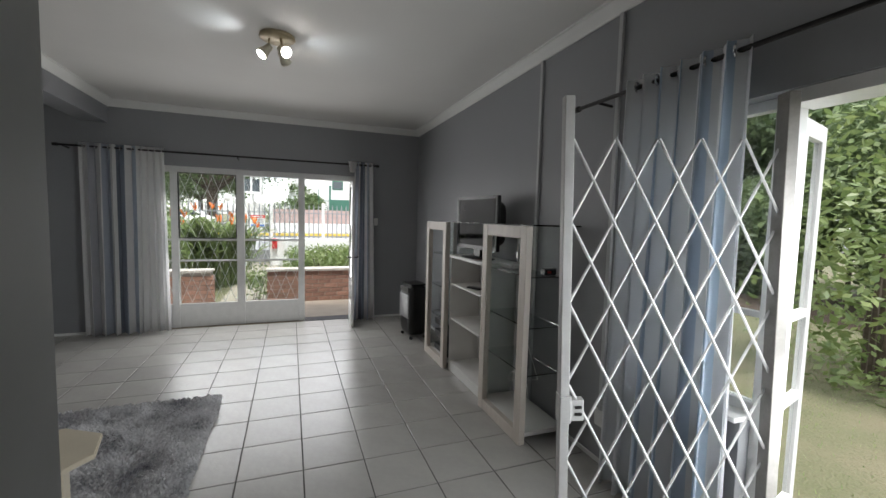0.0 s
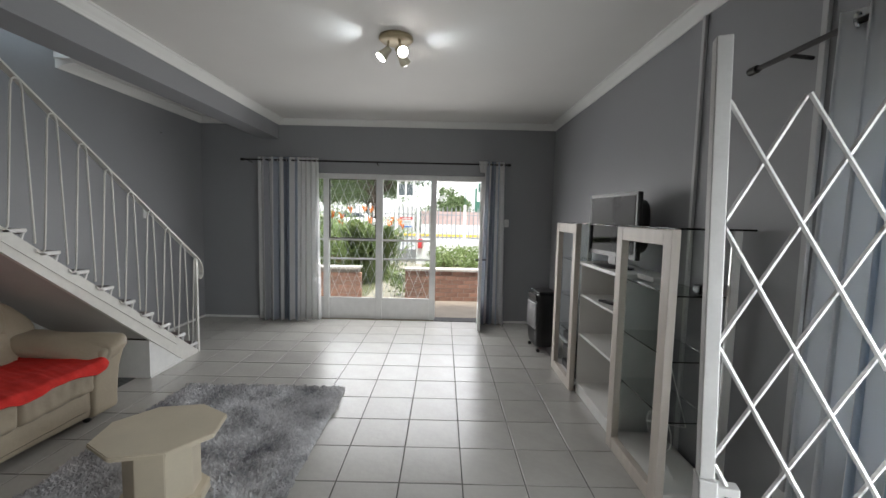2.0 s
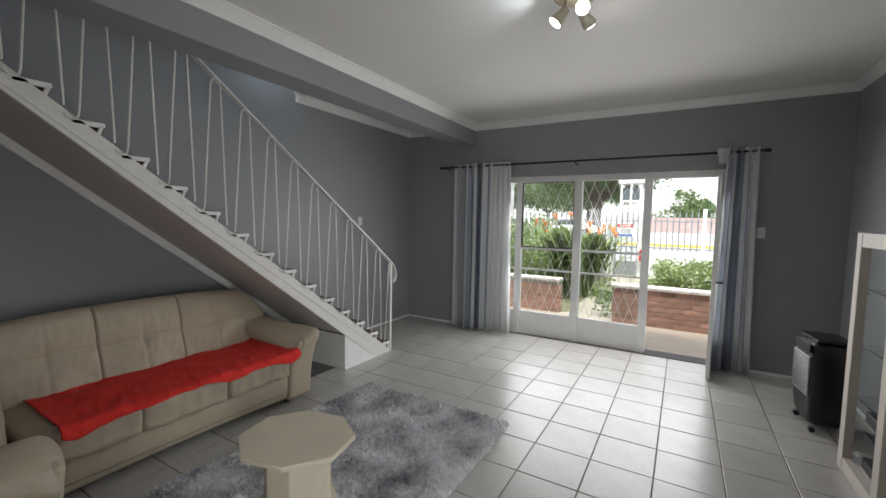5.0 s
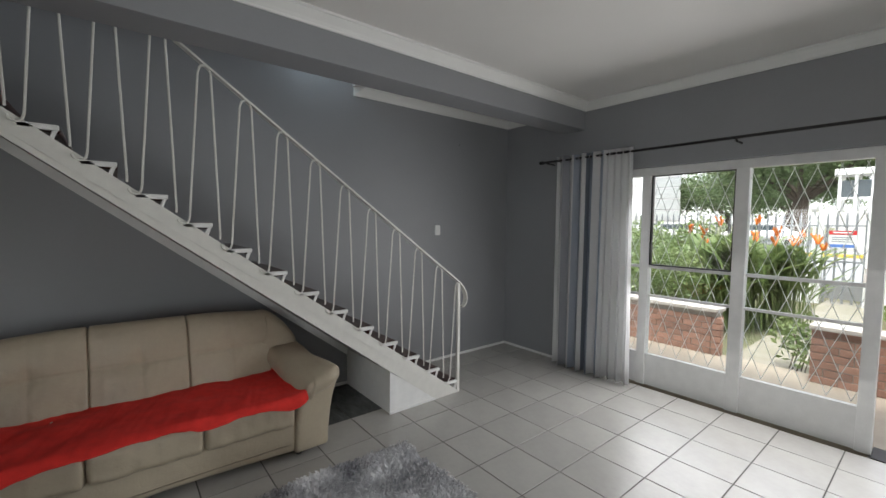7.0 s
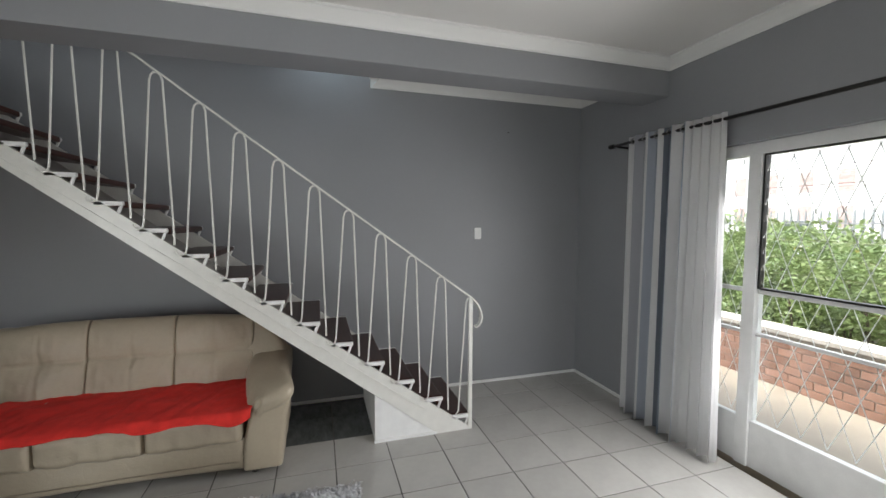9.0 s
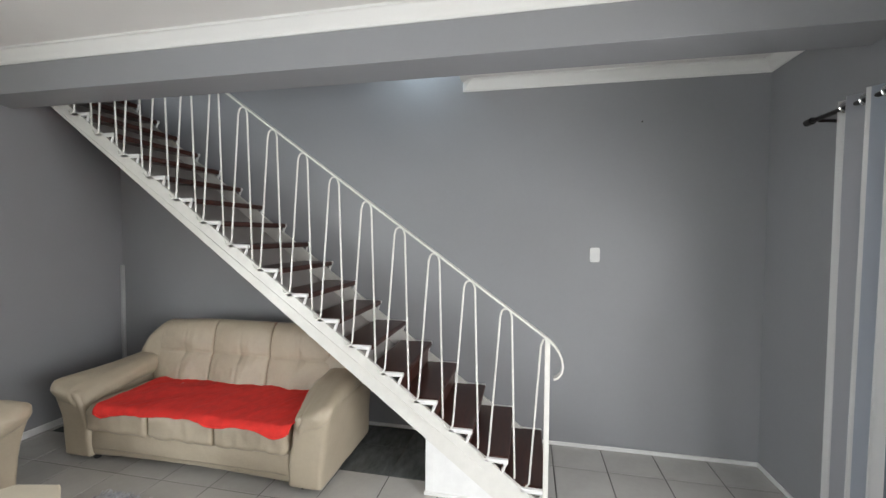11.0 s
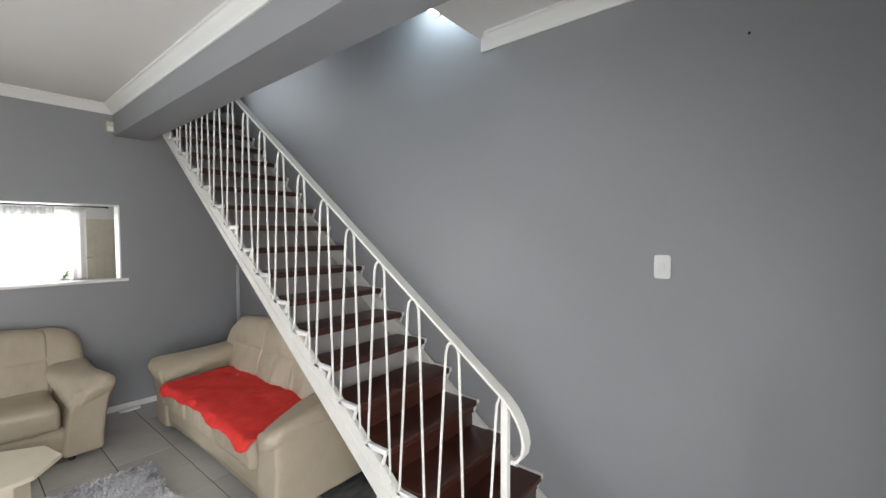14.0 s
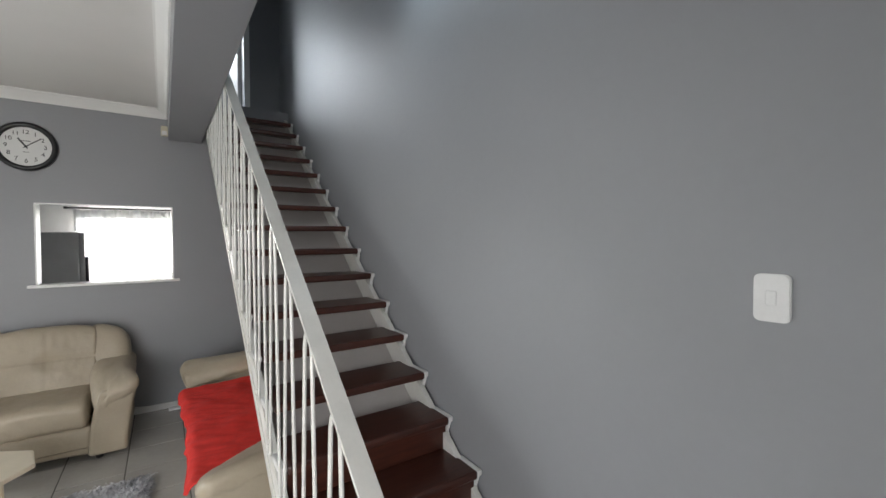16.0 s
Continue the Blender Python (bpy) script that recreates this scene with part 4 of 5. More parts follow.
part("neck", boxes((-0.06, 0.06, 0.0, 0.03, 0.015, 0.1), bevel=0.006), BLACK, tv)
part("stand", lathe(bmesh.new(), [(0.24, 0.0), (0.24, 0.008), (0.05, 0.018)], 28, (0, 0.01, 0), Matrix.Diagonal((1, 0.5, 1))), BLACK, tv, "", True)
dec = thing("decoder_box", "small white decoder box beside the television", "decoder", (1.8, 3.24, 1.232))
part("case", boxes((0, 0.16, -0.22, 0, 0, 0.035), bevel=0.006), WHITE, dec)
rem = thing("remote_control", "thin dark remote controls lying on a shelf", "remote control", (1.80, 3.62, 0.948), 20)
part("case", boxes((0, 0.05, 0, 0.17, 0, 0.018), bevel=0.006), IRON, rem)
part("case", boxes((0.065, 0.105, 0.03, 0.18, 0, 0.016), bevel=0.006), SILVER, rem)
rad = thing("small_radio", "small black and red gadget on a glass shelf", "gadget", (1.86, 2.64, 1.228))
part("body", boxes((0, 0.1, 0, 0.06, 0, 0.055), bevel=0.01), BLACK, rad)
part("button", boxes((0.02, 0.05, -0.004, 0.0, 0.02, 0.035)), REDPAINT, rad)
cable = thing("cable", "loose white cable coiled inside the cabinet", "cable", (1.85, 2.95, 0.1))
pts = [(0.1, 0.1, 0.95), (0.12, 0.12, 0.6), (0.06, -0.2, 0.3)]
for k in range(26):
    a = k * 0.4
    pts.append((0.02 * math.sin(a * 0.5), 0.13 * math.cos(a), 0.17 + 0.12 * math.sin(a)))
pts += [(0.0, -0.1, 0.02), (-0.02, -0.25, 0.012)]
part("wire", tube(bmesh.new(), pts, 0.0035, 5), WHITE, cable)
rack = thing("media_rack", "small black rack with boxes behind the cabinet", "rack", (1.72, 4.22, 0.095))
for z in (0.0, 0.16, 0.3):
    part("box", boxes((0, 0.24, 0, 0.4, z, z + 0.07), bevel=0.006), BLACK, rack)
for y in (0.01, 0.39):
    part("upright", boxes((0.1, 0.12, y - 0.01, y + 0.01, 0, 0.45)), BLACK, rack)

# ---- gas heater ----
heat = thing("gas_heater", "black portable gas heater with a silver grille", "heater", (1.57, 5.22, 0), 6)
bm = puff((0.15, 0.2, 0.385), (0.145, 0.2, 0.345), 5, 12)
part("body", bm, BLACK, heat, "", True)
part("grille_frame", boxes((0.0, 0.02, 0.04, 0.36, 0.28, 0.6), bevel=0.008), SILVER, heat)
for k in range(12):
    part("grille_bar", tube(bmesh.new(), [(-0.008, 0.06, 0.3 + 0.025 * k), (-0.02, 0.2, 0.3 + 0.025 * k), (-0.008, 0.34, 0.3 + 0.025 * k)], 0.003, 5), CHROME, heat)
part("lid", boxes((0.04, 0.28, 0.03, 0.37, 0.722, 0.742), bevel=0.008), BLACK, heat)
part("control_panel", boxes((0.005, 0.02, 0.05, 0.35, 0.63, 0.7), bevel=0.004), IRON, heat)
for y in (0.04, 0.36):
    for x in (0.05, 0.25):
        part("castor", tube(bmesh.new(), [(x, y - 0.012, 0.022), (x, y + 0.012, 0.022)], 0.022, 10), BLACK, heat)

# ---- ceiling spot lamp ----
lamp = thing("spot_lamp", "cream ceiling lamp with three small spotlights", "lamp", (0.02, 3.72, TOP))
part("plate", lathe(bmesh.new(), [(0.13, -0.001), (0.135, -0.02), (0.12, -0.032), (0.02, -0.04)], 28), BRASS, lamp, "", True)
for a, tilt in ((200, 40), (300, 62), (60, 55)):
    ca, sa = math.cos(radians(a)), math.sin(radians(a))
    part("arm", tube(bmesh.new(), [(0.06 * ca, 0.06 * sa, -0.03), (0.07 * ca, 0.07 * sa, -0.11)], 0.008, 8), BRASS, lamp)
    m = Matrix.Rotation(radians(a), 4, "Z") @ Matrix.Rotation(radians(180 - tilt), 4, "Y")
    c = (0.085 * ca, 0.085 * sa, -0.13)
    head = part("spot_head", lathe(bmesh.new(), [(0.012, -0.05), (0.026, -0.045), (0.03, -0.01), (0.042, 0.035), (0.045, 0.055)], 20, c, m), BEIGEPL, lamp, "", True)
    part("bulb", lathe(bmesh.new(), [(0.04, 0.056), (0.036, 0.06), (0.01, 0.064)], 20, c, m), BULB, head, "lit bulb")

# ---- wall fittings ----
def plate(name, label, cat, at, turn, w, h, toggle=True):
    t = thing(name, label, cat, at, turn)
    rr = 0.014
    rim = [(sx * (w / 2 - rr) + rr * math.cos(radians(a)), sz * (h / 2 - rr) + rr * math.sin(radians(a))) for sx, sz, a0 in ((1, 1, 0), (-1, 1, 90), (-1, -1, 180), (1, -1, 270)) for a in range(a0, a0 + 91, 30)]
    bm = prism(rim, "y", -0.008, -0.001)
    inner = [(x * 0.94, z * 0.95) for x, z in rim]
    b2 = prism(inner, "y", -0.012, -0.0081)
    p = part("plate", bm, WHITE, t)
    part("cover", b2, WHITE, p)
    if toggle:
        part("rocker", boxes((-0.011, 0.011, -0.015, -0.0121, -0.018, 0.018), bevel=0.002), WHITE, p)
    return t


plate("light_switch", "white light switch plate on the grey stair wall", "switch", (W, 5.415, 1.585), 90, 0.075, 0.118)
plate("light_switch", "white light switch plate beside the front door", "switch", (1.385, N, 1.545), 0, 0.075, 0.118)
plate("wall_socket", "white wall socket low on the wall", "socket", (E, 2.235, 0.31), -90, 0.12, 0.12)
pir = thing("motion_sensor", "small white alarm sensor beside the beam", "sensor", (-2.045, S, 2.82))
part("case", boxes((-0.03, 0.03, 0.001, 0.045, -0.05, 0.05), bevel=0.01), BEIGEPL, pir)
part("lens", boxes((-0.022, 0.022, 0.045, 0.05, -0.04, 0.0), bevel=0.002), WHITE, pir)
for nm, row in (("trunking_1", (E - 0.022, E - 0.001, 3.085, 3.115, 0.02, TOP - 0.086)), ("trunking_2", (E - 0.022, E - 0.001, 2.222, 2.252, 0.37, TOP - 0.086)), ("trunking_3", (W + 0.001, W + 0.03, S + 0.001, S + 0.03, 0.03, 1.4))):
    setting(nm, boxes(row, bevel=0.003), TRUNK, "thin painted cable trunking strip", "trunking")

nail = tagged(part("nail", lathe(bmesh.new(), [(0.002, 0.001), (0.006, 0.004), (0.005, 0.012), (0.001, 0.014)], 10, (0, 0, 0), RX), IRON), "small dark nail in the grey stair wall", "nail")
nail.location = (W, 5.744, 2.629)
clock = thing("wall_clock", "round black wall clock with a white face", "clock", (-1.045, S, 2.545))
Q = Matrix.Rotation(radians(-90), 4, "X")
part("rim", lathe(bmesh.new(), [(0.165, 0.005), (0.17, 0.04), (0.19, 0.05), (0.208, 0.035), (0.21, 0.001)], 48, (0, 0, 0), Q), BLACK, clock, "", True)
part("face", lathe(bmesh.new(), [(0.168, 0.002), (0.168, 0.02)], 48, (0, 0, 0), Q), CLOCKFACE, clock)


def letters(text, size, material, parent, loc, rot, depth=0.001):
    cu = bpy.data.curves.new("numeral", "FONT")
    cu.body, cu.size, cu.extrude, cu.align_x, cu.align_y = text, size, depth, "CENTER", "CENTER"
    ob = new("numeral", cu)
    me = bpy.data.meshes.new_from_object(ob)
    bpy.data.objects.remove(ob)
    me.materials.append(material)
    o = new("numeral", me)
    o.parent = parent
    o.location = loc
    o.rotation_euler = [radians(a) for a in rot]
    return o


for h in range(1, 13):
    a = radians(h * 30)
    letters(str(h), 0.05, BLACK, clock, (-0.125 * math.sin(a), 0.0215, 0.125 * math.cos(a)), (90, 0, 180))
for ang, ln, wd in ((-35, 0.085, 0.006), (52, 0.125, 0.004)):
    a = radians(ang)
    bm = bmesh.new()
    box(bm, -wd, wd, 0.024, 0.026, -0.02, ln, 0, Matrix.Rotation(-a, 4, "Y"))
    part("hand_pointer", bm, BLACK, clock)
part("maker_mark", boxes((-0.03, 0.03, 0.0205, 0.0215, 0.045, 0.05)), IRON, clock)
part("line_of_writing", boxes((-0.02, 0.02, 0.0205, 0.0215, -0.05, -0.046)), IRON, clock)
tr = tagged(part("tray", boxes((-2.2, -2.03, 0.80, 0.88, 0.001, 0.02), bevel=0.006), WHITE), "small flat white plastic tray on the floor", "tray")
wire = tagged(part("floor_cable", tube(bmesh.new(), [(-2.4, 0.8, 0.05), (-2.15, 0.82, 0.028), (-1.95, 0.81, 0.06), (-1.75, 0.8, 0.08)], 0.004, 5), WHITE), "thin white cable along the skirting", "cable")

# ---- kitchen beyond the hatch ----
setting("hatch_sill", boxes((-2.15, -1.03, S - 0.16, S + 0.05, 1.305, 1.33), bevel=0.004), WHITE, "white painted hatch sill", "sill")
setting("hatch_trim", boxes((-2.1, -1.08, S - 0.15, S + 0.004, 2.05, 2.062), (-2.102, -2.09, S - 0.15, S + 0.004, 1.33, 2.05), (-1.09, -1.078, S - 0.15, S + 0.004, 1.33, 2.05)), WHITE, "white painted hatch lining", "trim")
setting("floor_kitchen", boxes((W, -0.28, -3.2, S - 0.15, -0.1, 0.0)), TILE, "pale tiled kitchen floor", "floor")
kw = thing("window_3", "bright white kitchen window", "window", (0, -3.22, 0), kind="structure")
part("window_frame", boxes((-2.3, -0.85, -0.02, 0.02, 2.14, 2.2), (-2.3, -0.85, -0.02, 0.02, 1.0, 1.06), (-2.3, -2.25, -0.02, 0.02, 1.06, 2.14), (-0.9, -0.85, -0.02, 0.02, 1.06, 2.14)), WHITE, kw)
for x in (-1.82, -1.34):
    part("mullion", boxes((x - 0.02, x + 0.02, -0.02, 0.02, 1.06, 2.14)), WHITE, kw)
curtain("sheer_curtain", "white lace curtain across the kitchen window", "x", -3.1, -2.5, -0.82, 1.0, 2.22, 16, 0.016, SHEER, 1.0, group="sheers")
curtain("sheer_curtain", "short white lace valance at the kitchen window", "x", -3.1, -2.12, -0.82, 2.08, 2.25, 12, 0.015, SHEER, 1.0, group="sheers")
pole("curtain_rod", "dark thin rod above the kitchen window", [(0, 0, 0), (2.0, 0, 0)], (-2.75, -3.1, 2.25))
kd = thing("kitchen_door", "cream panelled kitchen back door, shut", "door", (-3.15, -3.19, 0))
part("door_leaf", boxes((0, 0.71, 0, 0.04, 0, 2.05), bevel=0.003), BEIGEPL, kd)
for x in range(5):
    part("plank", boxes((0.06 + 0.12 * x, 0.06 + 0.12 * x + 0.113, 0.04, 0.048, 0.1, 1.95), bevel=0.003), BEIGEPL, kd)
part("handle", tube(bmesh.new(), [(0.67, 0.05, 1.4), (0.67, 0.09, 1.4), (0.58, 0.09, 1.4)], 0.008), CHROME, kd)
fz = thing("fridge", "tall grey fridge in the kitchen", "fridge", (-1.1, -1.95, 0))
part("body", boxes((0, 0.6, 0, 0.58, 0.02, 1.83), bevel=0.012), FRIDGE, fz)
dr = part("door", boxes((-0.05, -0.005, 0.005, 0.575, 0.05, 1.825), bevel=0.012), FRIDGE, fz)
part("handle", boxes((-0.085, -0.05, 0.5, 0.53, 1.1, 1.5), bevel=0.006), BLACK, dr)
cup = thing("wall_cupboard", "white kitchen wall cupboard with dark hinges", "cupboard", (W, -2.3, 1.5))
part("body", boxes((0, 0.32, 0, 0.9, 0, 0.62)), WHITE, cup)
for y in (0.0, 0.455):
    dd = part("door", boxes((0.322, 0.342, y + 0.005, y + 0.44, 0.005, 0.615), bevel=0.004), WHITE, cup)
    for z in (0.1, 0.5):
        part("hinge", boxes((0.342, 0.35, y + 0.02, y + 0.05, z, z + 0.06)), IRON, dd)
ct = thing("kitchen_counter", "white kitchen counter with a dark top", "counter", (W, -2.6, 0))
part("body", boxes((0, 0.55, 0, 1.6, 0, 0.88)), WHITE, ct)
part("worktop", boxes((0, 0.6, -0.01, 1.62, 0.881, 0.92), bevel=0.004), BLACK, ct)
pl = thing("potted_plant", "small green plant on the kitchen sill", "plant", (-2.2, -3.12, 1.001))
part("pot", lathe(bmesh.new(), [(0.03, 0), (0.045, 0.07)], 14), BEIGEPL, pl)
bm = bmesh.new()
rnd = random.Random(2)
for _ in range(40):
    a, h = rnd.uniform(0, 6.28), rnd.uniform(0.05, 0.14)
    tube(bm, [(0, 0, 0.06), (0.05 * math.cos(a), 0.05 * math.sin(a), 0.06 + h * 0.8), (0.09 * math.cos(a), 0.09 * math.sin(a), 0.06 + h)], 0.006, 4, 0.3)
part("leaves", bm, LEAF, pl)


# ---- outside ----
GZ = -0.15
setting("ground", boxes((-400, 400, -400, 600, GZ - 0.3, GZ)), GRASS, "dry patchy lawn reaching the distance", "ground")
setting("porch", boxes((-6, 4.2, N + 0.23, 8.62, GZ - 0.1, -0.035)), PORCH, "tan screeded porch floor", "porch")
setting("doorstep", boxes((E + 0.23, E + 0.75, 0.0, 1.5, GZ - 0.1, -0.02), bevel=0.01), CONCRETE, "pale concrete garden doorstep", "step")
setting("pavement", boxes((-1.2, -0.3, 8.62, 15.9, GZ - 0.05, GZ + 0.02)), PATHDIRT, "worn tan garden path", "path")
setting("road", boxes((-80, 80, 16.4, 27, GZ - 0.05, 0.3)), ROAD, "light grey tarred road", "road")
setting("kerb", boxes((-80, 80, 27, 27.25, GZ - 0.05, 0.44)), YELLOW, "yellow painted kerb", "kerb")
setting("flower_bed", boxes((9.4, 14.5, -1, 14, GZ - 0.05, GZ + 0.012)), LITTER, "bare brown bed strewn with dry leaves", "bed")
setting("verge", boxes((-80, 80, 27.25, 60, GZ - 0.05, 0.4)), ROAD, "pale paved verge across the road", "pavement")
setting("porch_roof", boxes((-6, 4.2, N + 0.23, 7.3, 2.62, 2.75)), CONCRETE, "pale porch slab overhead", "roof")

rnd = random.Random(11)


def leaf_cloud(n, place, size, up=0.3):
    """Loose leaves, each a bent pointed blade, at places given by a function."""
    vs, fs = [], []
    for _ in range(n):
        c = Vector(place())
        d = Vector((rnd.uniform(-1, 1), rnd.uniform(-1, 1), rnd.uniform(-0.8, 0.5) + up)).normalized()
        s = d.cross(Vector((rnd.uniform(-1, 1), rnd.uniform(-1, 1), rnd.uniform(-1, 1)))).normalized()
        ln = size * rnd.uniform(0.6, 1.4)
        k = len(vs)
        vs += [tuple(c), tuple(c + d * ln * 0.5 + s * ln * 0.22), tuple(c + d * ln), tuple(c + d * ln * 0.5 - s * ln * 0.22)]
        fs.append((k, k + 1, k + 2, k + 3))
    me = bpy.data.meshes.new("leaves")
    me.from_pydata(vs, [], fs)
    return me


def foliage(name, me, material, parent=None, label=""):
    me.materials.append(material)
    o = new(name, me)
    if parent:
        o.parent = parent
    if label:
        o["label"] = label
    o["kind"] = "stuff"
    return o


def blade_plant(at, blades, height, spread, label, flowers=0):
    t = thing("strelitzia_bush", label, "bush", at)
    vs, fs = [], []
    for _ in range(blades):
        a, r = rnd.uniform(0, 6.28), rnd.uniform(0.0, spread * 0.6)
        lean, h = rnd.uniform(0.2, 1.35) * spread * 0.55, height * rnd.uniform(0.5, 1.0)
        b = Vector((r * math.cos(a * 1.7), r * math.sin(a * 1.7), 0))
        d = Vector((math.cos(a), math.sin(a), 0))
        s = Vector((-math.sin(a), math.cos(a), 0))
        wd = rnd.uniform(0.035, 0.075)
        prof = [(0, 0.008), (0.5, 0.01), (0.62, wd * 0.8), (0.8, wd), (0.93, wd * 0.6), (1.0, 0.003)]
        k = len(vs)
        for f, w_ in prof:
            c = b + d * lean * f ** 2 + Vector((0, 0, h * (f - 0.22 * f ** 4)))
            vs += [tuple(c - s * w_ + Vector((0, 0, w_ * 0.4))), tuple(c), tuple(c + s * w_ + Vector((0, 0, w_ * 0.4)))]
        for q in range(len(prof) - 1):
            for e in (0, 1):
                j = k + q * 3 + e
                fs.append((j, j + 1, j + 4, j + 3))
    me = bpy.data.meshes.new("leaves")
    me.from_pydata(vs, [], fs)
    foliage("leaves", me, LEAF, t, "long green blade leaves")
    for _ in range(flowers):
        a, r, h = rnd.uniform(3.4, 6.0), rnd.uniform(0.2, spread * 0.75), height * rnd.uniform(0.6, 0.88)
        c = (r * math.cos(a), r * math.sin(a), h)
        fl = part("flower", leaf_to_bm(c), ORANGE, t, "orange pointed flower")
        part("stem", tube(bmesh.new(), [(c[0] * 0.5, c[1] * 0.5, 0), (c[0] * 0.9, c[1] * 0.9, h * 0.7), c], 0.008, 5), LEAF, fl)
    return t


def leaf_to_bm(c):
    bm = bmesh.new()
    for _ in range(5):
        a = rnd.uniform(0, 6.28)
        d = Vector((math.cos(a) * 0.5, math.sin(a) * 0.5, 1)).normalized() * rnd.uniform(0.1, 0.19)
        tube(bm, [Vector(c), Vector(c) + d * 0.5 + Vector((0.01, 0, 0)), Vector(c) + d], 0.014, 4, 0.4)
    return bm


blade_plant((-1.75, 10.9, GZ), 330, 2.15, 1.25, "tall strelitzia bush with orange flowers by the porch", 9)
blade_plant((-1.15, 11.3, GZ), 150, 1.95, 0.8, "strelitzia bush with orange flowers beside the path", 6)


def bush(name, label, x0, x1, y0, y1, h, n, size, material, cat="hedge"):
    t = thing(name, label, cat, ((x0 + x1) / 2, (y0 + y1) / 2, GZ))
    hx, hy = (x1 - x0) / 2, (y1 - y0) / 2
    lumps = [(rnd.uniform(-hx, hx), rnd.uniform(-hy, hy), rnd.uniform(0.12, 0.82) * h, rnd.uniform(0.2, 0.36) * h) for _ in range(max(8, int(hx * hy * 4 / (0.35 * h) ** 2 * 2)))]

    def place():
        lx, ly, lz, lr = rnd.choice(lumps)
        d = Vector((rnd.gauss(0, 1), rnd.gauss(0, 1), rnd.gauss(0, 1))).normalized() * lr * rnd.uniform(0.75, 1.1)
        return (lx + d.x, ly + d.y, max(0.02, lz + d.z * 0.9))
    foliage("foliage", leaf_cloud(n, place, size), material, t)
    bm = bmesh.new()
    for lx, ly, lz, lr in lumps:
        tube(bm, [(lx, ly, 0), (lx + 0.05, ly + 0.03, lz * 0.6), (lx, ly, lz)], 0.009 * h, 5)
    tagged(part("branches", bm, BARK, t), kind="stuff")
    return t


bush("hedge", "low clipped green hedge along the boundary wall", 0.1, 6, 12.6, 14.9, 0.78, 16000, 0.1, LEAF)
bush("shrub", "small leafy shrub at the end of the porch wall", -0.6, -0.3, 8.78, 9.1, 0.75, 320, 0.09, LEAF, "shrub")
bush("hedge", "dense green hedge beyond the porch wall", -9, -4.6, 9.6, 12.5, 2.0, 9000, 0.11, LEAF)
bush("shrub", "full leafy green shrub behind the porch wall", -5.2, -2.6, 10.8, 13.0, 1.85, 16000, 0.1, LEAF, "shrub")
bush("shrub", "fine-leaved green shrub beside the porch wall", -5.4, -2.25, 9.4, 10.9, 1.72, 26000, 0.07, LEAF, "shrub")
bush("hedge", "tall dense green hedge at the end of the lawn", 11.0, 13.2, 1, 12, 5.4, 150000, 0.14, DARKLEAF)
bush("hedge", "tall dark hedge behind the lawn", 14.0, 15.5, 1, 14, 6.6, 50000, 0.24, DARKLEAF)
bush("shrub", "pale green overhanging shrub by the lawn", 6.3, 7.5, 2.3, 3.0, 3.7, 3500, 0.13, LEAF, "shrub")


def tree(at, h, label, r=2.6, n=9000, trunk=0.28, material=DARKLEAF):
    t = thing("tree", label, "tree", at)
    bm = bmesh.new()
    tips = []
    tube(bm, [(0, 0, 0), (0.1, 0.05, h * 0.2), (0.05, 0.1, h * 0.42)], trunk, 9)
    for k in range(9):
        a = k * 0.7 + rnd.uniform(-0.2, 0.2)
        e = Vector((math.cos(a) * r * rnd.uniform(0.5, 1), math.sin(a) * r * rnd.uniform(0.5, 1), h * rnd.uniform(0.55, 0.95)))
        m_ = Vector((e.x * 0.45, e.y * 0.45, h * 0.55))
        tube(bm, [(0.05, 0.1, h * 0.36), m_, e], trunk * 0.35, 6)
        tips += [e, (m_ + e) / 2, e + Vector((rnd.uniform(-1, 1), rnd.uniform(-1, 1), rnd.uniform(-0.4, 0.6)))]
    part("trunk", bm, BARK, t)

    def place():
        c = rnd.choice(tips)
        d = Vector((rnd.gauss(0, 1), rnd.gauss(0, 1), rnd.gauss(0, 0.7)))
        return tuple(c + d * r * 0.2)
    foliage("crown", leaf_cloud(n, place, 0.3), material, t)
    return t


tree((-7.1, 45, GZ), 10.0, "broad dark green street tree across the road", 6.0, 30000, 0.5)
tree((-17, 62, GZ), 8.0, "broad dark green tree across the road", 6.0, 14000, 0.25)
tree((-30, 66, GZ), 8.0, "spreading green tree beyond the road", 6.0, 9000, 0.4)
tree((1.4, 34, GZ), 3.5, "small green tree behind the brick wall", 1.0, 2500, 0.1)

tree((-11.5, 64, GZ), 9.5, "full green tree in the distance", 6.5, 16000, 0.3)
tree((-23, 58, GZ), 7.0, "rounded green tree in the distance", 6.0, 14000, 0.3)

# short grass near the garden doorway and by the path
vs, fs = [], []
for x0, x1, y0, y1, n in ((2.9, 9.4, 1.0, 9.5, 24000), (-3.2, -1.2, 8.8, 15.1, 9000), (-0.3, 1.6, 8.7, 15.1, 7000)):
    for _ in range(n):
        x, y, a, h = rnd.uniform(x0, x1), rnd.uniform(y0, y1), rnd.uniform(0, 6.28), rnd.uniform(0.012, 0.035)
        if noise.noise(Vector((x * 0.9, y * 0.9, 3))) < rnd.uniform(-0.5, 0.25):
            continue
        k = len(vs)
        dx, dy = math.cos(a), math.sin(a)
        vs += [(x - dy * 0.004, y + dx * 0.004, GZ), (x + dy * 0.004, y - dx * 0.004, GZ), (x + dx * h * 0.7, y + dy * h * 0.7, GZ + h)]
        fs.append((k, k + 1, k + 2))
me = bpy.data.meshes.new("grass")
me.from_pydata(vs, [], fs)
tagged(foliage("grass", me, LEAF), "short patchy green grass on the lawn", "grass", kind="stuff")

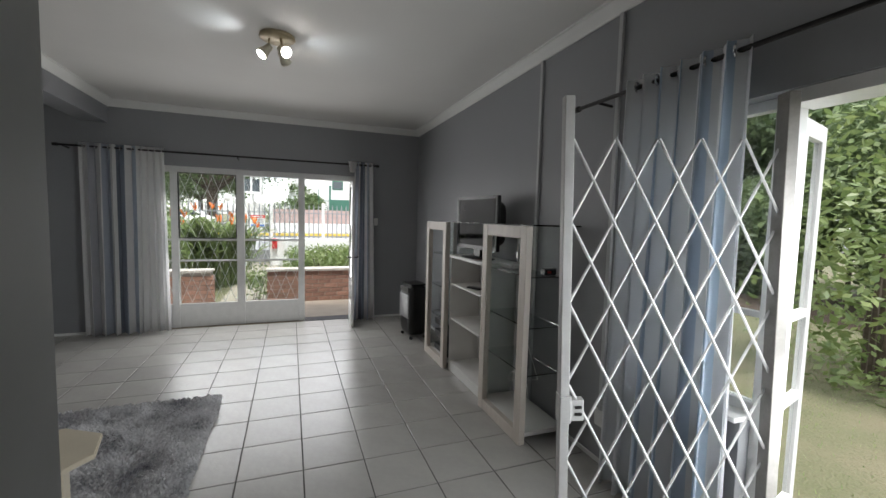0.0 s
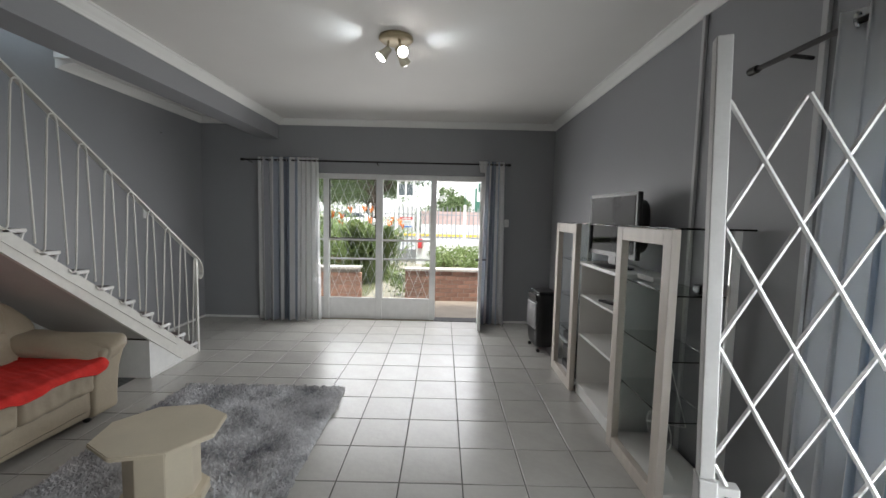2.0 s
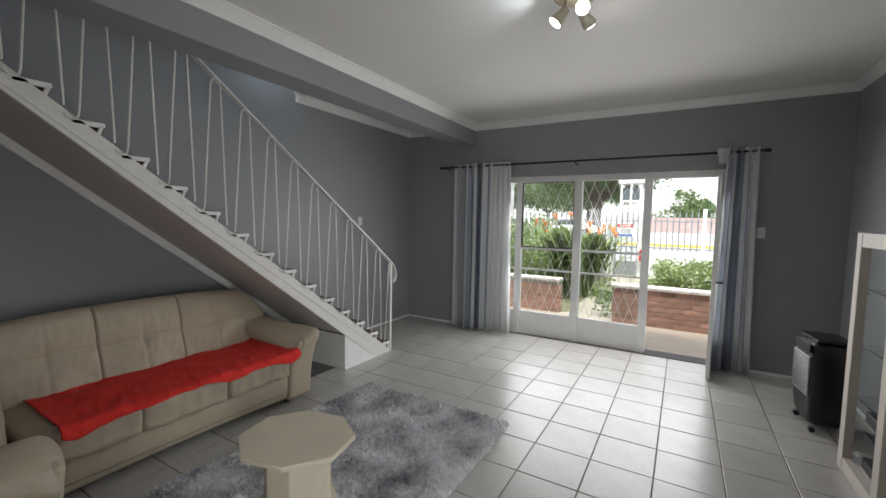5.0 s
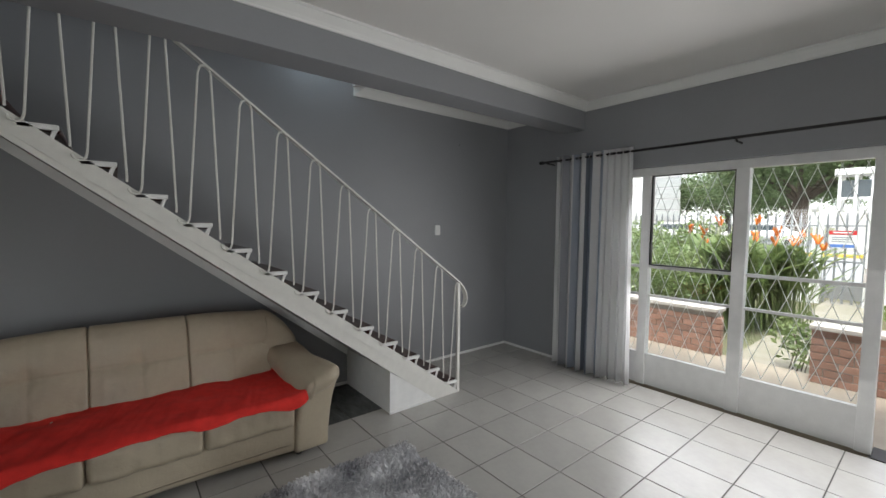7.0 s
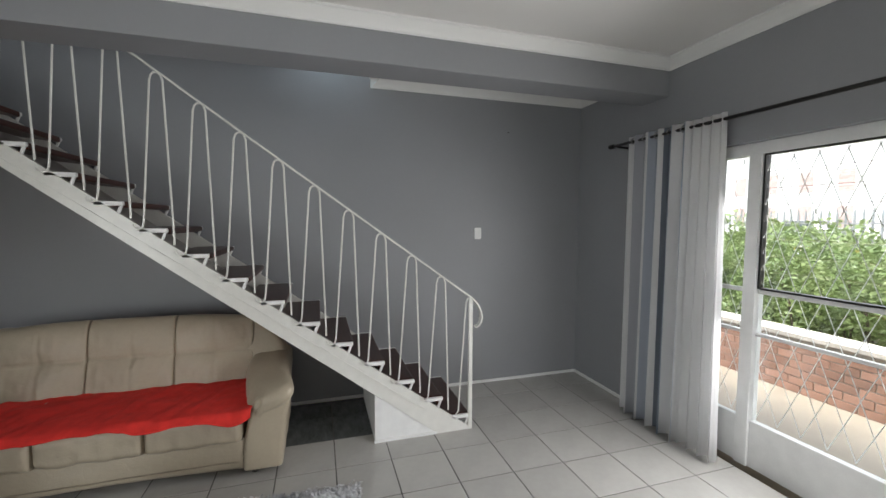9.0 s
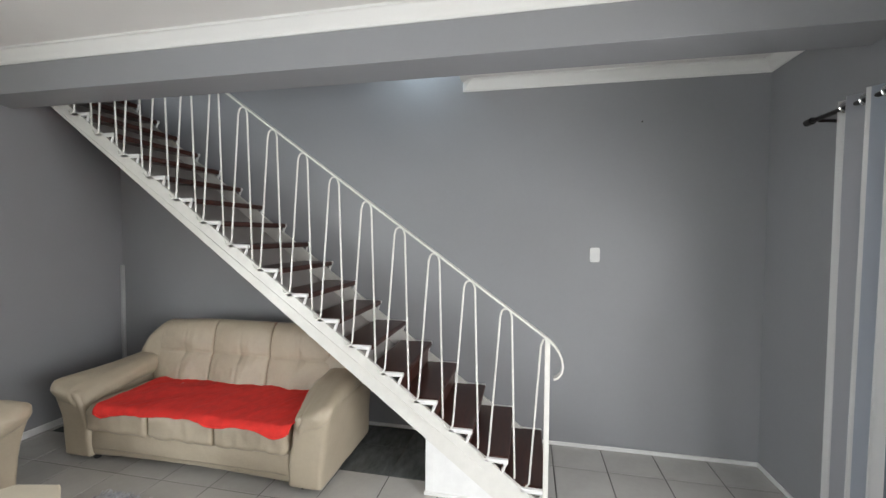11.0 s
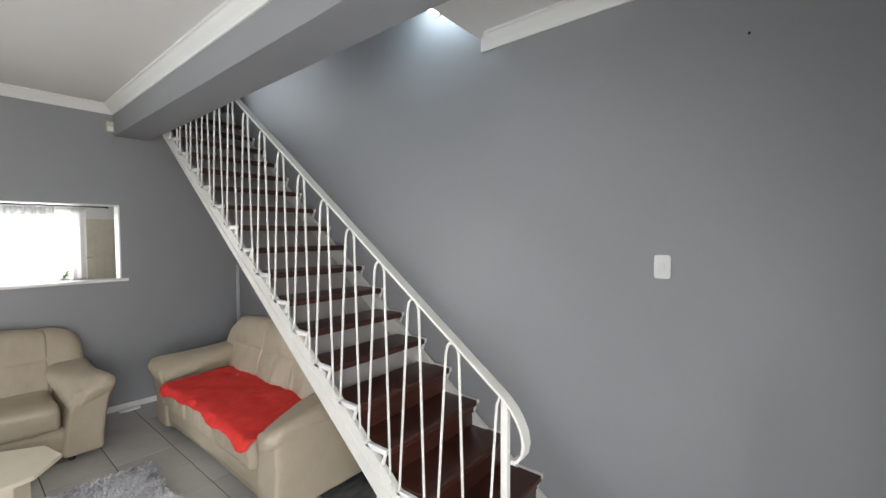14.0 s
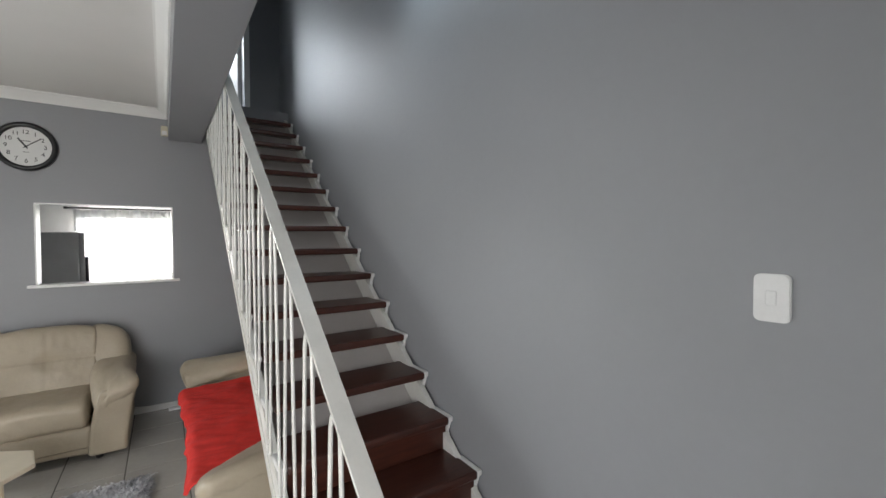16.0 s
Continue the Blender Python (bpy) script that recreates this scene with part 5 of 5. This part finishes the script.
# boundary fence, gate and signs
FY = 15.3
tagged(part("boundary_wall", boxes((-0.55, 20, FY - 0.1, FY + 0.1, GZ, 0.78), (-40, -1.25, FY - 0.1, FY + 0.1, GZ, 0.5), bevel=0.01), FACADE), "low white plastered boundary wall", "wall", kind="structure")
fence = thing("palisade_fence", "galvanised palisade fence on the boundary wall", "fence", (0, FY, 0))
for k in range(150):
    x = -14 + 0.16 * k
    z0 = GZ + 0.05 if -1.25 < x < -0.55 else (0.781 if x > -0.6 else 0.501)
    part("pale", prism([(x - 0.02, z0), (x + 0.02, z0), (x + 0.02, 1.9), (x, 2.0), (x - 0.02, 1.9)], "y", -0.012, 0.012), FENCE, fence)
for z in (0.84, 1.66):
    part("rail", boxes((-14, 10, -0.03, -0.012, z, z + 0.04)), FENCE, fence)
for x in (-1.3, -0.5, 1.2, 4.0, 7.0):
    part("fence_post", boxes((x - 0.05, x + 0.05, -0.05, 0.05, GZ, 2.06), bevel=0.006), FACADE, fence)
sign = thing("notice_board", "white notice board with a red heading on the fence", "sign", (-0.93, FY - 0.04, 1.17))
part("board", boxes((-0.23, 0.23, -0.02, 0, 0, 0.4)), FACADE, sign)
part("heading", boxes((-0.23, 0.23, -0.026, -0.021, 0.31, 0.4)), REDPAINT, sign)
part("line_of_writing", boxes((-0.16, 0.16, -0.028, -0.0265, 0.34, 0.37)), FACADE, sign)
part("picture_band", boxes((-0.21, 0.21, -0.025, -0.021, 0.02, 0.09)), BLUEPAINT, sign)
for z in (0.14, 0.19, 0.24):
    part("line_of_writing", boxes((-0.18, 0.16, -0.024, -0.021, z, z + 0.018)), FENCE, sign)
letter = thing("letter_box", "small red letter box on the boundary wall", "letter box", (-0.4, FY - 0.2, 0.45))
part("box", boxes((-0.08, 0.08, -0.06, 0.098, 0, 0.34), bevel=0.02), REDPAINT, letter)
part("slot", boxes((-0.05, 0.05, -0.066, -0.06, 0.25, 0.265)), IRON, letter)

# across the road
setting("wall_far", boxes((-1.2, 60, 30.0, 30.3, 0.4, 1.02)), FACADE, "white plastered base of the wall across the road", "wall")
setting("wall_far_brick", boxes((-1.2, 60, 30.0, 30.3, 1.02, 1.97)), PALEBRICK, "long pale brick wall across the road", "wall")
fb = thing("white_building", "large plain white building across the road", "building", (9, 36, GZ))
part("wall", boxes((-9, 22, 0, 10, 0, 8.5)), FACADE, fb)
part("roof", boxes((-9.3, 22.3, -0.3, 10.3, 8.5, 8.9)), CONCRETE, fb)
for k in range(5):
    wd = part("window", boxes((-5.6 + 4 * k, -4.7 + 4 * k, -0.06, 0.02, 3.95, 4.7), bevel=0.01), GREENPAINT, fb)
    part("pane", boxes((-5.52 + 4 * k, -4.78 + 4 * k, -0.075, -0.062, 4.03, 4.62)), DARKGLASS, wd)
gbld = thing("green_screen", "dark green screen fence with a tall post", "fence", (3.0, 33, 0.4))
part("panel", boxes((0, 7, 0, 0.08, 0, 2.45)), GREENPAINT, gbld)
part("post", boxes((-0.1, 0.05, -0.05, 0.1, 0, 3.5)), GREENPAINT, gbld)
part("rail", boxes((-0.9, -0.1, 0, 0.05, 2.3, 2.35), (-0.9, -0.85, 0, 0.05, 0, 3.2)), GREENPAINT, gbld)
bush("hedge", "dark green hedge behind the far brick wall", -1.5, 3.0, 31.0, 32.2, 2.7, 5000, 0.16, DARKLEAF)
hut = thing("guard_hut", "white glazed guard hut across the road", "hut", (-2.3, 29.6, 0.4))
part("wall", boxes((-0.62, 0.62, 0, 1.2, 0, 1.95)), CONCRETE, hut, "grey block base")
for x in (-0.62, -0.06, 0.5):
    part("post", boxes((x, x + 0.12, 0, 0.12, 1.95, 3.7)), FACADE, hut)
    part("post", boxes((x, x + 0.12, 1.08, 1.2, 1.95, 3.7)), FACADE, hut)
part("transom", boxes((-0.62, 0.62, 0.01, 0.11, 2.55, 2.65)), FACADE, hut)
part("roof", boxes((-0.75, 0.75, -0.15, 1.35, 3.7, 4.0), bevel=0.02), FACADE, hut)
for a, b in ((-0.5, -0.06), (0.06, 0.5)):
    part("window", boxes((a, b, 0.07, 0.09, 2.65, 3.45)), DARKGLASS, hut)
bl = thing("brick_building", "brick and white block of flats in the distance", "building", (-32, 45, GZ))
part("wall", boxes((-14, 13, 0, 8, 0, 8.5)), FACADE, bl)
part("roof", boxes((-14.4, 13.4, -0.4, 8.4, 8.5, 9.0)), CONCRETE, bl)
for k in range(9):
    for z in (1.6, 4.6):
        part("brick_panel", boxes((-13.4 + 2.9 * k, -12.3 + 2.9 * k, -0.05, 0, z - 0.2, z + 1.6)), PALEBRICK, bl)
        part("window", boxes((-12.1 + 2.9 * k, -11.1 + 2.9 * k, -0.04, 0.0, z, z + 1.4)), CONCRETE, bl)


def car(at, turn, label, paint):
    t = thing("parked_car", label, "car", at, turn, "parked cars")
    side = [(-2.0, 0.35), (-2.05, 0.75), (-1.3, 0.9), (-0.8, 1.4), (0.9, 1.42), (1.6, 0.95), (2.05, 0.85), (2.1, 0.35)]
    part("body", bev(prism(side, "y", -0.82, 0.82), 0.07), paint, t, "", True)
    for s in (-1, 1):
        part("side_window", prism([(-1.05, 0.95), (-0.72, 1.33), (0.82, 1.34), (1.3, 0.97)], "y", s * 0.822, s * 0.83), DARKGLASS, t)
    for x in (-1.3, 1.3):
        for s in (-1, 1):
            wl = part("wheel", tube(bmesh.new(), [(x, s * 0.62, 0.31), (x, s * 0.84, 0.31)], 0.31, 18), BLACK, t)
            part("rim", tube(bmesh.new(), [(x, s * 0.84, 0.31), (x, s * 0.85, 0.31)], 0.18, 14), SILVER, wl)
    return t


car((-11.5, 33.5, 0.4), 3, "white parked car across the road", FACADE)
car((-18.5, 35.0, 0.4), -2, "silver parked car across the road", SILVER)
car((-7.6, 36.5, 0.4), 0, "white parked car beside the guard hut", FACADE)
lp = thing("street_lamp", "white street lamp post across the road", "street lamp", (-3.7, 29.8, 0.4))
part("pole", tube(bmesh.new(), [(0, 0, 0), (0, 0, 2.0)], 0.05, 8), FACADE, lp)
part("globe", puff((0, 0, 2.2), (0.25, 0.25, 0.25), 2, 8), FACADE, lp, "", True)

# ---- porch walls of brick ----
def brick_wall(name, label, x0, x1, y0, y1, top, at_end):
    t = thing(name, label, "brick wall", (x0, y0, 0), kind="structure")
    L = x1 - x0
    part("core", boxes((0.012, L - 0.012, 0.012, y1 - y0 - 0.01, GZ - 0.05, top - 0.05)), MORTAR, t)
    part("coping", boxes((-0.02, L + 0.02, -0.03, y1 - y0 + 0.03, top - 0.05, top), bevel=0.008), COPING, t)
    bm = bmesh.new()
    box(bm, 0, 0.222, 0, 0.1, 0, 0.073, 0.004)
    me = bpy.data.meshes.new("brick")
    bm.to_mesh(me)
    bm.free()
    me.materials.append(BRICK)
    bm = bmesh.new()
    box(bm, 0, 0.106, 0, 0.1, 0, 0.073, 0.004)
    mh = bpy.data.meshes.new("brick")
    bm.to_mesh(mh)
    bm.free()
    mh.materials.append(BRICK)
    z, c = -0.03, 0
    while z + 0.075 < top - 0.045:
        x = 0.0
        while x < L - 0.05:
            full = not (c % 2 and x == 0.0) and x + 0.222 <= L
            ob = new("brick", me if full else mh)
            ob.parent = t
            ob.location = (x, rnd.uniform(-0.002, 0.002), z)
            x += 0.232 if full else 0.116
        z += 0.084
        c += 1
    c, z = 0, -0.03
    while z + 0.075 < top - 0.045:
        ob = new("brick", me)
        ob.parent = t
        ob.rotation_euler = (0, 0, radians(90))
        ob.location = (0.1 if at_end == "left" else L, 0.012, z)
        z += 0.084
    return t


brick_wall("porch_wall_1", "low red brick porch wall with concrete coping", -0.3, 4.0, 8.32, 8.56, 0.6, "left")
brick_wall("porch_wall_2", "low red brick porch wall with concrete coping", -5.6, -1.25, 8.5, 8.74, 0.58, "right")

# ---- the tiled floor ----
GX, GY, GP = -2.1423, 6.263, 0.3885
floor = setting("floor", boxes((W, E, -3.2, N, -0.12, -0.004), (0.3, 1.0, N, N + 0.23, -0.12, -0.006)), GROUT, "pale grey glazed floor tiles with dark joints", "floor")
flat = {}


def tile_mesh(w_, d_, material, nm):
    key = (round(w_, 3), round(d_, 3), material.name)
    if key not in flat:
        bm = bmesh.new()
        vs = [[bm.verts.new((x, y, z)) for x, y in ((i, i), (w_ - i, i), (w_ - i, d_ - i), (i, d_ - i))] for i, z in ((0, -0.01), (0, -0.0015), (0.0025, 0))]
        for a, b in zip(vs, vs[1:]):
            for k in range(4):
                bm.faces.new((a[k], a[(k + 1) % 4], b[(k + 1) % 4], b[k]))
        bm.faces.new(vs[-1])
        me = bpy.data.meshes.new(nm)
        bm.to_mesh(me)
        bm.free()
        me.materials.append(material)
        flat[key] = me
    return flat[key]


J = 0.0035
for i in range(-4, 12):
    for j in range(-2, 18):
        x0, x1 = max(GX + GP * i, W), min(GX + GP * (i + 1), E)
        y1, y0 = min(GY - GP * j, N), max(GY - GP * (j + 1), -0.9)
        if x1 - x0 < 0.02 or y1 - y0 < 0.02:
            continue
        if y1 < S - 0.1 and x1 < -0.2:
            continue
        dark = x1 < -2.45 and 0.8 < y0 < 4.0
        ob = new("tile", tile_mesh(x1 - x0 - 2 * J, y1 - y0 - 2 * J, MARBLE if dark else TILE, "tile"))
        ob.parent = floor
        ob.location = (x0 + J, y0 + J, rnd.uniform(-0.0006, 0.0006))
